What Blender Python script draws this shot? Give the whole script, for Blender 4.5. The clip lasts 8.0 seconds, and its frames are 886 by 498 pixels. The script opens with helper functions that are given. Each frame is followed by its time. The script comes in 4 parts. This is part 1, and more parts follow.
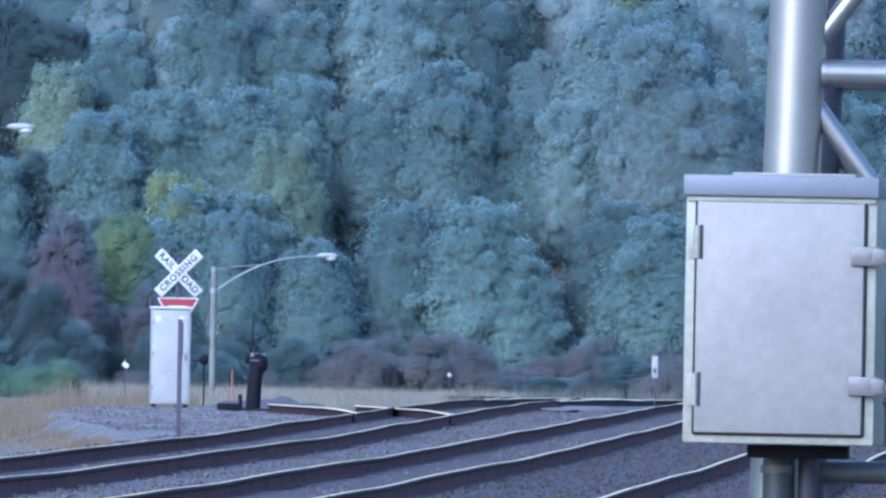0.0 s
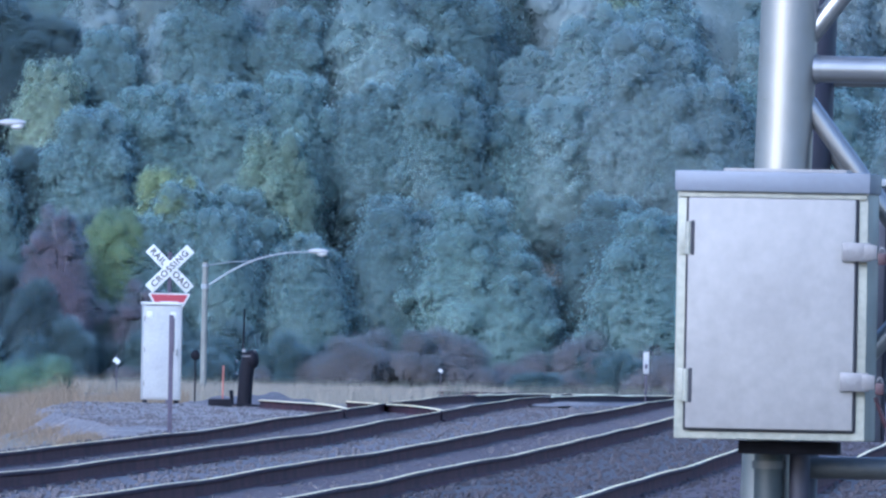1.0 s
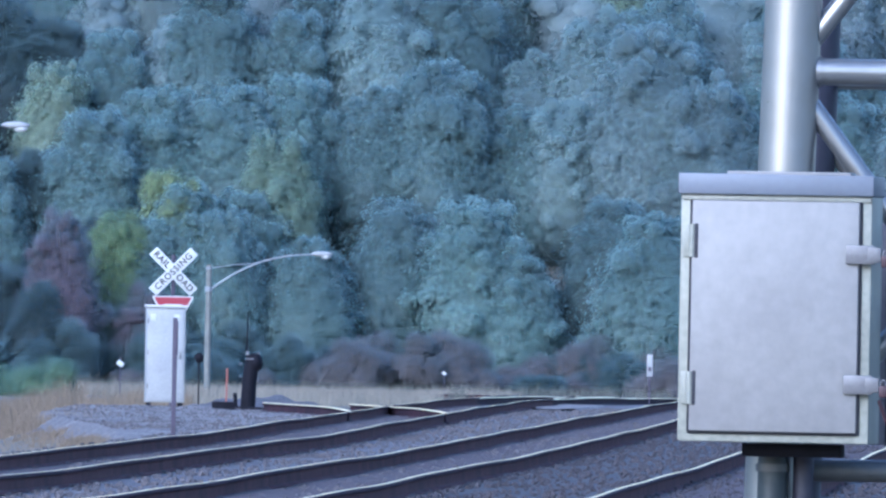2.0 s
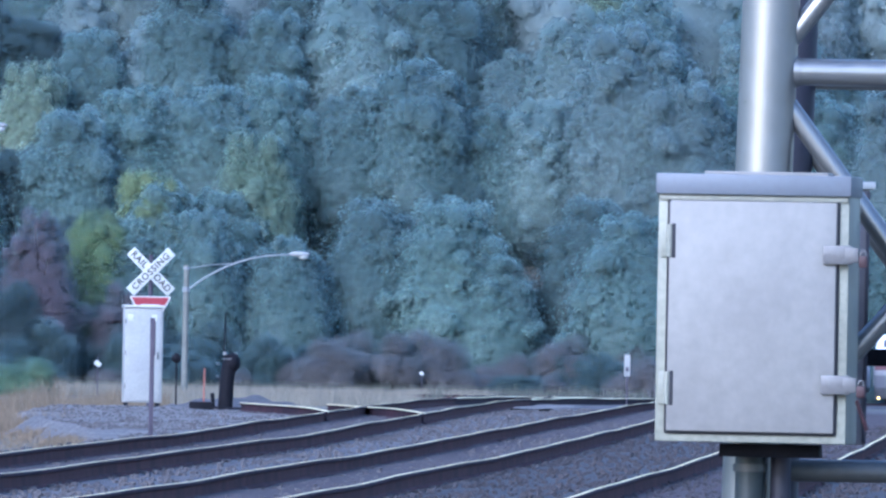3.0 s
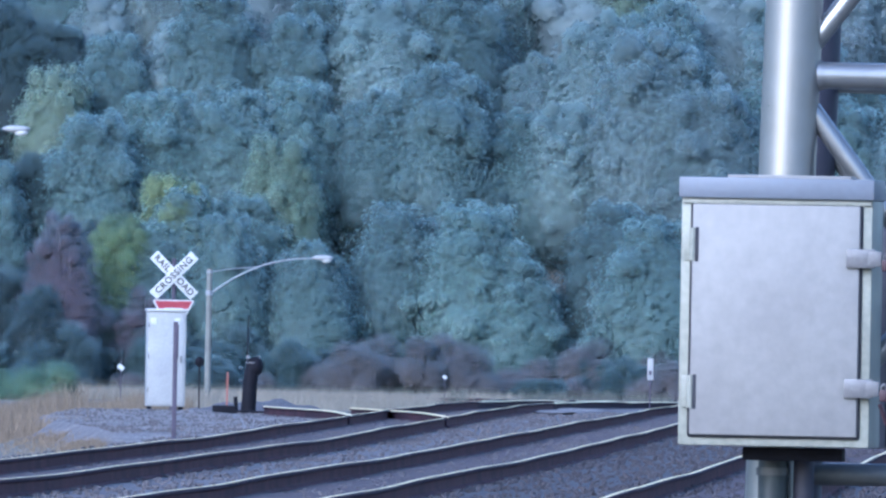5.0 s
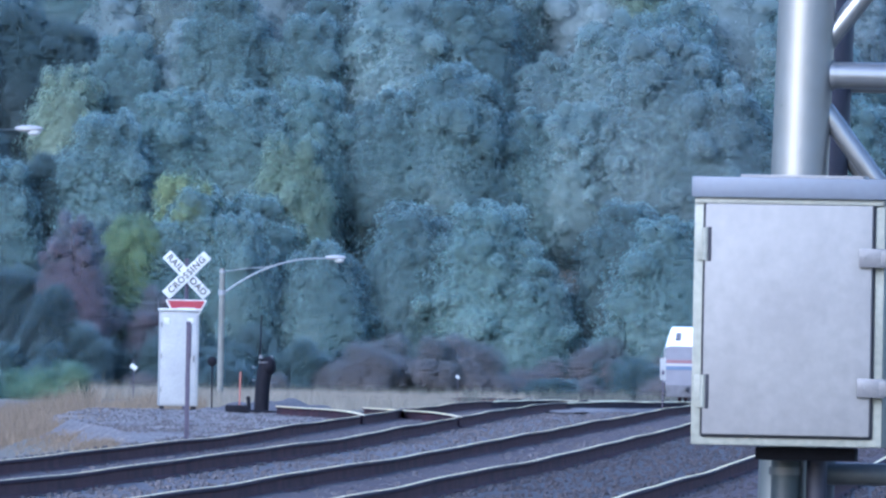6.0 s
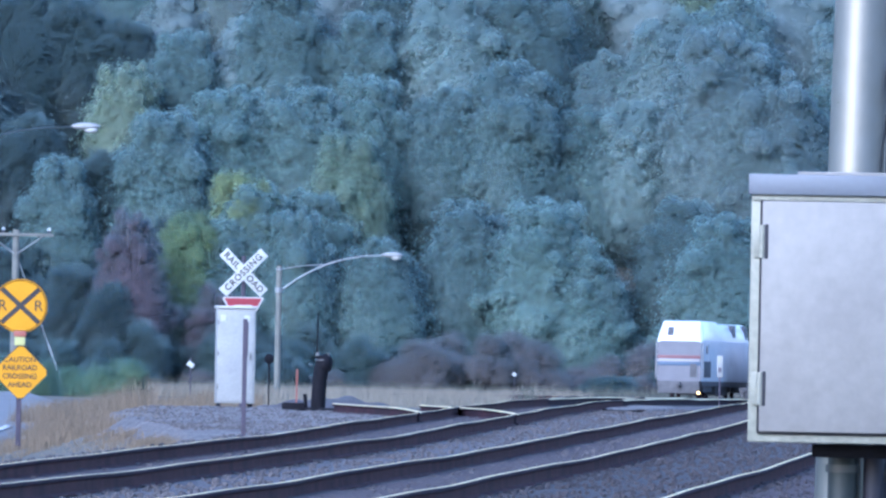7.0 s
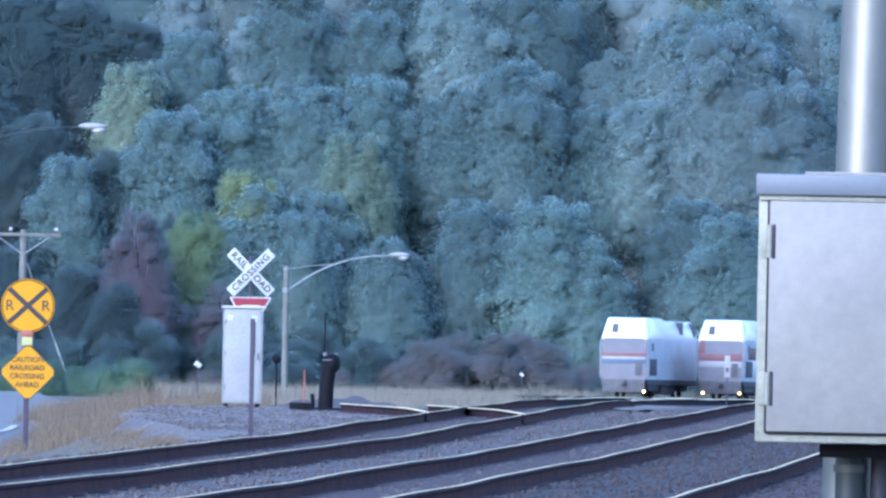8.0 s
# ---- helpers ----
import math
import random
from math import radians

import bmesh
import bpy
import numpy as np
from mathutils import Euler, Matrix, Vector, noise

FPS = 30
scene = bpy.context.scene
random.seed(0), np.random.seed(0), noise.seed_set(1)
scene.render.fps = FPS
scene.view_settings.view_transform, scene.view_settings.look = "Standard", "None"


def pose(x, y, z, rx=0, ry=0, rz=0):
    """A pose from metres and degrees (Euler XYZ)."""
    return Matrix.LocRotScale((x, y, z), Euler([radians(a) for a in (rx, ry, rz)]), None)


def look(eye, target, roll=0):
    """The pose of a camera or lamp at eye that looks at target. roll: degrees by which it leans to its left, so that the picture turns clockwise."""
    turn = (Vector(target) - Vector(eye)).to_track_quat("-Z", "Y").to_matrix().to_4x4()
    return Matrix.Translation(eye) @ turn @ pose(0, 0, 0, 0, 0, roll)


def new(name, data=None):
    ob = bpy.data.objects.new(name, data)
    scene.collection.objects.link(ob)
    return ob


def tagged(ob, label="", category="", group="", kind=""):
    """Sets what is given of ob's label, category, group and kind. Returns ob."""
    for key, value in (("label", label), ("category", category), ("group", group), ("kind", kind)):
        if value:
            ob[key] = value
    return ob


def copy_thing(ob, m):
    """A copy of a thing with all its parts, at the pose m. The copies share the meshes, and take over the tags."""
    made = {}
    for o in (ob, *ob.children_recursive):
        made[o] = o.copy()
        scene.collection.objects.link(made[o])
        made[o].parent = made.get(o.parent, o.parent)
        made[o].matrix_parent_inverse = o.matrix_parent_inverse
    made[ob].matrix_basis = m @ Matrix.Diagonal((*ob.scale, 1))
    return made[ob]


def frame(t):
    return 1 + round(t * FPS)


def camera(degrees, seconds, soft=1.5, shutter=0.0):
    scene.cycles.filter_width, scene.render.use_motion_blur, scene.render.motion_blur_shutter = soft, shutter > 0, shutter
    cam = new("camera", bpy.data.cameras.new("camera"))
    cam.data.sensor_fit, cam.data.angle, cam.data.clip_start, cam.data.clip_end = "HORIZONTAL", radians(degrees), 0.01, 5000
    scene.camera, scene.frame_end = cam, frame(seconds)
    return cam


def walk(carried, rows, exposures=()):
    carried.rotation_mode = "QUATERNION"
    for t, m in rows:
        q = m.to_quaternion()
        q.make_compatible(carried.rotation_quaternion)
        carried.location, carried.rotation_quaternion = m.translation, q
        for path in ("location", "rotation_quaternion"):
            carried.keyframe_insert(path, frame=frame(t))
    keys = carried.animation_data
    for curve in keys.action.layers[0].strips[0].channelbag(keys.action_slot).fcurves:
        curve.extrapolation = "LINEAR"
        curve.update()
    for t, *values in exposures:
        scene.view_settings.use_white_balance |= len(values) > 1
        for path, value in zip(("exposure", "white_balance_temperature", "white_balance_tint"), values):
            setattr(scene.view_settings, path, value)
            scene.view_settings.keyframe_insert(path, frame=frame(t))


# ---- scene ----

# ------------------------------------------------------------------ camera
cam = camera(3.2, 8.0, soft=2.55)
EYE, LEAN = 1.2, 1.1
# seconds, turn to the left and tilt upwards, in steps of 0.002 degrees
PAN = [
    (0.0, 0, 0), (0.5, -12.5, -5), (1.0, -15.5, -7.5), (1.1, -15.5, -7), (1.2, -13.5, 5), (1.3, -11.5, 4), (1.4, -4, -42),
    (1.5, -8, -32), (1.6, -7, -13), (1.7, 0, -1), (1.9, -4, -2), (2.4, -38, -5), (2.8, -53, -6), (2.9, -52, -5), (3.0, -49, -2.5),
    (3.2, -46, -3), (3.3, -42, 1), (3.4, -37, 4), (3.5, -30.5, 6.5), (3.6, -28, 3), (3.8, -22, -1), (3.9, -18, -7),
    (4.0, -17, -7.5), (4.2, -18.5, -4), (4.7, -12, 2), (5.3, -3, 5), (5.5, 2.5, 3.5), (6.0, 14.5, 3.5), (6.2, 19, 5), (6.4, 26, 7),
    (6.5, 32, 7.5), (6.6, 51, 3), (6.7, 70, 1), (6.8, 88, 0.5), (6.9, 105, -0.5), (7.0, 115, -1), (7.1, 120, -3), (7.3, 120, -3),
    (7.5, 122.5, -2), (8.0, 128, -1),
]
STEP = 180 / math.pi / 28067.6
LS, LC = math.sin(radians(LEAN)), math.cos(radians(LEAN))


def aim(dx, dy):
    """The camera's pose, turned from its first aim."""
    return pose(0, 0, EYE, 90 + STEP * (179 + dy * LC - dx * LS), 0, STEP * (dx * LC + dy * LS)) @ pose(0, 0, 0, 0, 0, LEAN)


walk(cam, [(t, aim(dx, dy)) for t, dx, dy in PAN], [(0.0, 1.22, 4440, 17), (6.0, 1.22, 4440, 17), (8.0, 1.27, 4440, 17)])

# ------------------------------------------------------------------ sky and sun
world = bpy.data.worlds.new("hazy_sky")
scene.world = world
world.use_nodes = True
wn = world.node_tree
sky = wn.nodes.new("ShaderNodeTexSky")
sky.sky_type, sky.sun_disc = "NISHITA", False
sky.sun_elevation, sky.sun_rotation = radians(29.5), radians(213)
sky.air_density, sky.dust_density = 1.2, 2.5
wn.links.new(sky.outputs["Color"], wn.nodes["Background"].inputs["Color"])
wn.nodes["Background"].inputs["Strength"].default_value = 0.15
sun_data = bpy.data.lights.new("sun", "SUN")
sun_data.energy, sun_data.angle, sun_data.color = 1.2, radians(30), (1.0, 0.96, 0.9)
sun = new("sun", sun_data)
sun.matrix_world = look((-52, -80, 54), (0, 0, 0))

# ------------------------------------------------------------------ materials


def material(name, colour, rough=0.7, metal=0.0, scale=6.0, vary=0.25, fine=60.0, bump=0.2, tint=None, spec=0.5, per_object=0.0, cells=0.0):
    """A surface with broad stains, fine grain and relief; tint is the stains' colour."""
    m = bpy.data.materials.new(name)
    m.use_nodes = True
    n, l = m.node_tree.nodes, m.node_tree.links
    b = n["Principled BSDF"]
    b.inputs["Metallic"].default_value = metal
    b.inputs["Specular IOR Level"].default_value = spec
    tc = n.new("ShaderNodeTexCoord")
    big, small = n.new("ShaderNodeTexNoise"), n.new("ShaderNodeTexNoise")
    for node, s, det in ((big, scale, 5.0), (small, fine, 4.0)):
        node.inputs["Scale"].default_value, node.inputs["Detail"].default_value = s, det
        l.new(tc.outputs["Object"], node.inputs["Vector"])
    tint = tint or tuple(c * (1 - vary) for c in colour)
    ramp = n.new("ShaderNodeValToRGB")
    ramp.color_ramp.elements[0].position, ramp.color_ramp.elements[1].position = 0.36, 0.66
    ramp.color_ramp.elements[0].color, ramp.color_ramp.elements[1].color = (*tint, 1), (*colour, 1)
    l.new(big.outputs["Fac"], ramp.inputs["Fac"])
    mix = n.new("ShaderNodeMix")
    mix.data_type, mix.blend_type = "RGBA", "OVERLAY"
    mix.inputs["Factor"].default_value = min(1.0, vary * 1.6)
    l.new(ramp.outputs["Color"], mix.inputs["A"])
    grain = small.outputs["Fac"]
    if cells:
        vor = n.new("ShaderNodeTexVoronoi")
        vor.inputs["Scale"].default_value = cells
        l.new(tc.outputs["Object"], vor.inputs["Vector"])
        bw = n.new("ShaderNodeRGBToBW")
        l.new(vor.outputs["Color"], bw.inputs["Color"])
        grain = bw.outputs["Val"]
    l.new(grain, mix.inputs["B"])
    out = mix.outputs["Result"]
    if per_object:
        info, hsv, mul = n.new("ShaderNodeObjectInfo"), n.new("ShaderNodeHueSaturation"), n.new("ShaderNodeMapRange")
        mul.inputs["To Min"].default_value, mul.inputs["To Max"].default_value = 1 - per_object, 1 + per_object
        l.new(info.outputs["Random"], mul.inputs["Value"])
        l.new(mul.outputs["Result"], hsv.inputs["Value"])
        l.new(out, hsv.inputs["Color"])
        out = hsv.outputs["Color"]
    l.new(out, b.inputs["Base Color"])
    rr = n.new("ShaderNodeMapRange")
    rr.inputs["To Min"].default_value, rr.inputs["To Max"].default_value = max(0.03, rough - 0.1), min(1.0, rough + 0.1)
    l.new(small.outputs["Fac"], rr.inputs["Value"])
    l.new(rr.outputs["Result"], b.inputs["Roughness"])
    if bump:
        bp = n.new("ShaderNodeBump")
        bp.inputs["Strength"].default_value, bp.inputs["Distance"].default_value = bump, 0.01 if not cells else 0.03
        l.new(grain, bp.inputs["Height"])
        l.new(bp.outputs["Normal"], b.inputs["Normal"])
    return m


def foliage(name, dark, light, per_object=0.2, haze_sheen=1.0, wooded=True):
    """Leaves: colour drifts across a crown and from tree to tree; thin, so some light passes."""
    m = bpy.data.materials.new(name)
    m.use_nodes = True
    n, l = m.node_tree.nodes, m.node_tree.links
    b = n["Principled BSDF"]
    geo, info, tc = n.new("ShaderNodeNewGeometry"), n.new("ShaderNodeObjectInfo"), n.new("ShaderNodeTexCoord")
    drift = n.new("ShaderNodeTexNoise")
    drift.inputs["Scale"].default_value, drift.inputs["Detail"].default_value = 0.7, 5.0
    l.new(tc.outputs["Object"], drift.inputs["Vector"])
    blend = n.new("ShaderNodeMix")
    blend.inputs["Factor"].default_value = 0.8 if wooded else 0.3
    l.new(geo.outputs["Random Per Island"], blend.inputs["A"])
    l.new(drift.outputs["Fac"], blend.inputs["B"])
    ramp = n.new("ShaderNodeValToRGB")
    ramp.color_ramp.elements[0].position, ramp.color_ramp.elements[1].position = 0.3, 0.7
    ramp.color_ramp.elements[0].color, ramp.color_ramp.elements[1].color = (*dark, 1), (*light, 1)
    l.new(blend.outputs["Result"], ramp.inputs["Fac"])
    hsv, mr, mh = n.new("ShaderNodeHueSaturation"), n.new("ShaderNodeMapRange"), n.new("ShaderNodeMapRange")
    mr.inputs["To Min"].default_value, mr.inputs["To Max"].default_value = 1 - per_object, 1 + per_object
    mh.inputs["To Min"].default_value, mh.inputs["To Max"].default_value = (0.511, 0.476) if wooded else (0.5, 0.505)
    l.new(info.outputs["Random"], mr.inputs["Value"])
    l.new(info.outputs["Random"], mh.inputs["Value"])
    l.new(mr.outputs["Result"], hsv.inputs["Value"])
    l.new(mh.outputs["Result"], hsv.inputs["Hue"])
    l.new(ramp.outputs["Color"], hsv.inputs["Color"])
    l.new(hsv.outputs["Color"], b.inputs["Base Color"])
    b.inputs["Roughness"].default_value = 0.6
    b.inputs["Specular IOR Level"].default_value = 0.35
    # bluish sheen laid over the leaves to imitate distance haze
    b.inputs["Sheen Weight"].default_value = haze_sheen * 0.6
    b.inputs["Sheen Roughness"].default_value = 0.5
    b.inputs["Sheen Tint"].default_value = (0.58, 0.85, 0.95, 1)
    tr, ms, out = n.new("ShaderNodeBsdfTranslucent"), n.new("ShaderNodeMixShader"), n["Material Output"]
    l.new(hsv.outputs["Color"], tr.inputs["Color"])
    ms.inputs["Fac"].default_value = 0.45
    l.new(b.outputs["BSDF"], ms.inputs[1])
    l.new(tr.outputs["BSDF"], ms.inputs[2])
    if wooded:
        # half transparent, so light fills the crowns' dark gaps in place of haze
        clear, loose = n.new("ShaderNodeBsdfTransparent"), n.new("ShaderNodeMixShader")
        loose.inputs["Fac"].default_value = 0.5
        l.new(ms.outputs["Shader"], loose.inputs[1])
        l.new(clear.outputs["BSDF"], loose.inputs[2])
        l.new(loose.outputs["Shader"], out.inputs["Surface"])
    else:
        l.new(ms.outputs["Shader"], out.inputs["Surface"])
    return m


def glow(name, colour, strength):
    m = bpy.data.materials.new(name)
    m.use_nodes = True
    b = m.node_tree.nodes["Principled BSDF"]
    b.inputs["Base Color"].default_value = (*colour, 1)
    b.inputs["Emission Color"].default_value = (*colour, 1)
    b.inputs["Emission Strength"].default_value = strength
    return m


M_BALLAST = material("ballast_stone", (0.095, 0.083, 0.083), 0.9, 0, 0.9, 0.4, 40, 0.7, tint=(0.06, 0.051, 0.052), cells=30)
M_DARKBALLAST = material("dark_ballast_stone", (0.034, 0.029, 0.031), 0.9, 0, 0.9, 0.4, 40, 0.7, tint=(0.022, 0.019, 0.021), cells=30)
M_RUSTBED = material("rust_stained_ballast", (0.052, 0.028, 0.027), 0.95, 0, 0.8, 0.4, 40, 0.7, tint=(0.034, 0.02, 0.021), cells=30)
M_STONE = material("loose_stone", (0.11, 0.098, 0.096), 0.9, 0, 9, 0.4, 60, 0.4)
M_DARKSTONE = material("dark_loose_stone", (0.06, 0.052, 0.054), 0.9, 0, 9, 0.4, 60, 0.4)
M_EARTH = material("earth_and_weeds", (0.12, 0.11, 0.085), 0.95, 0, 0.3, 0.3, 8, 0.5, tint=(0.085, 0.08, 0.06))
M_GRAVEL = material("pale_gravel", (0.178, 0.157, 0.14), 0.95, 0, 0.9, 0.5, 30, 0.7, tint=(0.10, 0.087, 0.08), cells=20)
M_ROAD = material("worn_asphalt", (0.18, 0.17, 0.162), 0.75, 0, 0.4, 0.2, 30, 0.3, tint=(0.15, 0.142, 0.135))
M_LINE = material("road_paint", (0.555, 0.555, 0.533), 0.7, 0, 4, 0.25, 40, 0.1)
M_RAILTOP = material("polished_rail_steel", (1.0, 0.79, 0.37), 0.5, 0.6, 0.8, 0.15, 40, 0.05)
# darker rust that also holds the shade under the rail head
M_RUST = material("rust_and_rail_head_shade", (0.05, 0.024, 0.03), 0.85, 0.0, 1.2, 0.35, 60, 0.4, tint=(0.024, 0.016, 0.022), spec=0.08)
M_RUSTLOW = material("red_rail_foot", (0.105, 0.048, 0.044), 0.9, 0.0, 1.2, 0.35, 60, 0.4, tint=(0.065, 0.034, 0.034), spec=0.1)
M_TIE = material("creosoted_tie", (0.09, 0.07, 0.06), 0.9, 0, 5, 0.4, 40, 0.5, per_object=0.3)
M_GALV = material("galvanised_tube", (0.27, 0.27, 0.255), 0.33, 0.75, 2, 0.06, 14, 0.02)
M_BOX = material("mauve_grey_box_paint", (0.165, 0.155, 0.165), 0.6, 0.1, 4, 0.12, 40, 0.04)
M_DULLTUBE = material("dull_grey_tube", (0.10, 0.105, 0.10), 0.5, 0.3, 3, 0.2, 30, 0.05)
# near black beside the galvanised tube: the rear posts' shade is in the colour
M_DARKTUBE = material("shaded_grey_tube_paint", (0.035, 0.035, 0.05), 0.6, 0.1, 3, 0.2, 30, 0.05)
M_TAG = material("pale_yellow_tag", (0.42, 0.42, 0.16), 0.5, 0, 6, 0.1, 60, 0.02)
M_CABINET = material("weathered_aluminium_paint", (0.208, 0.20, 0.182), 0.5, 0.1, 3.2, 0.12, 26, 0.05, tint=(0.175, 0.168, 0.155))
M_RIM = material("aged_cream_enamel", (0.255, 0.255, 0.20), 0.5, 0.1, 5, 0.2, 40, 0.08)
M_LID = material("grey_lid_metal", (0.125, 0.138, 0.16), 0.5, 0.2, 5, 0.08, 40, 0.03)
M_GASKET = material("black_seal_and_hinge_shadow", (0.02, 0.02, 0.025), 0.8, 0, 10, 0.2, 60, 0.1)
M_LATCH = material("stainless_latch", (0.135, 0.132, 0.13), 0.45, 0.3, 14, 0.2, 80, 0.1)
M_SLEEVE = material("dark_green_sleeve_paint", (0.035, 0.045, 0.045), 0.5, 0.1, 4, 0.25, 40, 0.1)
M_LOCK = material("brass_padlock", (0.045, 0.018, 0.022), 0.5, 0.2, 20, 0.3, 80, 0.1)
M_CASE = material("white_case_paint", (0.30, 0.305, 0.29), 0.55, 0, 1.6, 0.12, 20, 0.04, tint=(0.255, 0.26, 0.255))
M_SIGNWHITE = material("reflective_white_sheeting", (0.44, 0.45, 0.43), 0.45, 0, 4, 0.06, 60, 0.02)
M_SIGNRED = material("reflective_red_sheeting", (0.22, 0.014, 0.03), 0.4, 0, 4, 0.1, 60, 0.02)
M_SIGNYELLOW = material("reflective_yellow_sheeting", (0.52, 0.255, 0.002), 0.5, 0, 3, 0.08, 60, 0.02, spec=0.15)
M_SIGNBLACK = material("sign_black", (0.02, 0.018, 0.018), 0.6, 0, 4, 0.1, 60, 0.02)
M_POST = material("steel_sign_post", (0.07, 0.06, 0.085), 0.7, 0.3, 6, 0.25, 60, 0.2)
M_POLE = material("weathered_wood_pole", (0.165, 0.168, 0.148), 0.85, 0, 3, 0.25, 40, 0.3)
M_LAMPARM = material("lamp_arm_aluminium", (0.24, 0.25, 0.26), 0.5, 0.4, 5, 0.1, 60, 0.05)
M_BLACKIRON = material("black_painted_iron", (0.009, 0.009, 0.013), 0.7, 0.0, 8, 0.3, 60, 0.15, spec=0.1)
M_ORANGE = material("orange_plastic", (0.30, 0.10, 0.07), 0.6, 0, 8, 0.2, 60, 0.05)
M_DARKARM = material("dull_lamp_arm", (0.05, 0.065, 0.075), 0.7, 0.1, 5, 0.1, 60, 0.05)
M_WIRE = material("cable_steel", (0.3, 0.3, 0.3), 0.6, 0.5, 8, 0.2, 60, 0.05)
M_BARK = material("bark", (0.15, 0.15, 0.14), 0.95, 0, 3, 0.3, 20, 0.6)
# hill leaves paler and bluer than plain green: distance haze is in the colours
M_LEAF = foliage("leaves_haze_lifted_green", (0.20, 0.268, 0.26), (0.235, 0.308, 0.292))
M_LEAFGREY = foliage("leaves_hazed_grey_green", (0.285, 0.35, 0.345), (0.32, 0.385, 0.375), 0.12)
M_LEAFDEEP = foliage("leaves_hazed_deep_green", (0.142, 0.215, 0.205), (0.175, 0.25, 0.232))
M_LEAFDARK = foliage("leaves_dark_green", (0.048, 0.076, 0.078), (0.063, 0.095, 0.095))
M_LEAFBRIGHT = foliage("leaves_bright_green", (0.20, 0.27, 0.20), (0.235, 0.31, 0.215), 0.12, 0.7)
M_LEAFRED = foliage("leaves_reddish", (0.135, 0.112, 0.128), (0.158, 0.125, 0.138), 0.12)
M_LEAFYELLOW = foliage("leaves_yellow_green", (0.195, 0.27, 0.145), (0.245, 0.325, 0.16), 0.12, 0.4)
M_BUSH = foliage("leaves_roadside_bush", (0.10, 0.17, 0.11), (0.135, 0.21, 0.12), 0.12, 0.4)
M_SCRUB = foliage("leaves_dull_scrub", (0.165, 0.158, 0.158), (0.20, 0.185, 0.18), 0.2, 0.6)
M_DRYGRASS = foliage("dry_grass", (0.20, 0.15, 0.095), (0.28, 0.215, 0.145), 0.1, 0.0, False)
# far grass made paler: haze over the field is put into its colour
M_FIELDGRASS = foliage("haze_paled_field_grass", (0.23, 0.20, 0.15), (0.29, 0.255, 0.20), 0.1, 0.0, False)
M_GREENGRASS = foliage("weedy_grass", (0.12, 0.12, 0.095), (0.17, 0.165, 0.13), 0.1, 0.0, False)
# one silver: sides lightened, nose darkened, to offset how light falls on them
M_LOCOSILVER = material("silver_loco_lightened", (0.58, 0.59, 0.60), 0.6, 0.0, 1.2, 0.12, 20, 0.03)
M_LOCONOSE = material("silver_loco_darkened_ends", (0.145, 0.145, 0.165), 0.55, 0.0, 1.2, 0.12, 20, 0.03)
# white for the side panel, and for sky reflected in roof and windshield
M_LOCOROOF = material("loco_white_and_sky_glare", (0.85, 0.86, 0.88), 0.2, 0.0, 1.2, 0.05, 20, 0.02)
M_LOCORED = material("loco_red", (0.16, 0.072, 0.082), 0.5, 0, 1.5, 0.15, 20, 0.03)
M_LOCOBLUE = material("loco_blue", (0.07, 0.11, 0.18), 0.5, 0, 1.5, 0.15, 20, 0.03)
M_LOCOWHITE = material("loco_white", (0.30, 0.30, 0.31), 0.4, 0, 1.5, 0.1, 20, 0.03)
# underframe grey raised from near black to carry haze in the colour
M_LOCODARK = material("loco_underframe", (0.10, 0.10, 0.108), 0.7, 0.1, 2, 0.3, 20, 0.2)
M_LOCOGLASS = material("loco_window_glass", (0.03, 0.04, 0.06), 0.08, 0, 2, 0.1, 20, 0.0)
M_DITCH = glow("amber_headlight", (1.0, 0.58, 0.12), 5.0)

# ------------------------------------------------------------------ building helpers


def bm_box(sx, sy, sz, at=(0, 0, 0), bevel=0.0, bm=None, turn=None):
    """A box of that size round the point at, its edges rounded by bevel."""
    bm = bm or bmesh.new()
    m = Matrix.Translation(at) @ (turn or Matrix.Identity(4)) @ Matrix.Diagonal((sx, sy, sz, 1))
    made = bmesh.ops.create_cube(bm, size=1, matrix=m)
    if bevel:
        edges = list({e for v in made["verts"] for e in v.link_edges})
        bmesh.ops.bevel(bm, geom=edges, offset=bevel, segments=2, profile=0.6, affect="EDGES")
    return bm


def bm_rod(a, b, r0, r1=None, sides=16, bm=None):
    """A round rod from a to b."""
    bm = bm or bmesh.new()
    a, b = Vector(a), Vector(b)
    m = Matrix.Translation((a + b) / 2) @ (b - a).to_track_quat("Z", "Y").to_matrix().to_4x4()
    bmesh.ops.create_cone(bm, cap_ends=True, segments=sides, radius1=r0, radius2=r0 if r1 is None else r1, depth=(b - a).length, matrix=m)
    return bm


def bm_tube(points, r0, r1=None, sides=8, bm=None):
    """A round tube along points, tapering from r0 to r1."""
    bm = bm or bmesh.new()
    r1 = r0 if r1 is None else r1
    pts = [Vector(p) for p in points]
    rings = []
    for i, p in enumerate(pts):
        d = (pts[min(i + 1, len(pts) - 1)] - pts[max(i - 1, 0)]).normalized()
        q = d.to_track_quat("Z", "Y")
        r = r0 + (r1 - r0) * i / (len(pts) - 1)
        rings.append([bm.verts.new(p + q @ Vector((r * math.cos(k * math.tau / sides), r * math.sin(k * math.tau / sides), 0))) for k in range(sides)])
    for ra, rb in zip(rings, rings[1:]):
        for k in range(sides):
            bm.faces.new((ra[k], ra[(k + 1) % sides], rb[(k + 1) % sides], rb[k]))
    bm.faces.new(rings[0][::-1]), bm.faces.new(rings[-1])
    return bm


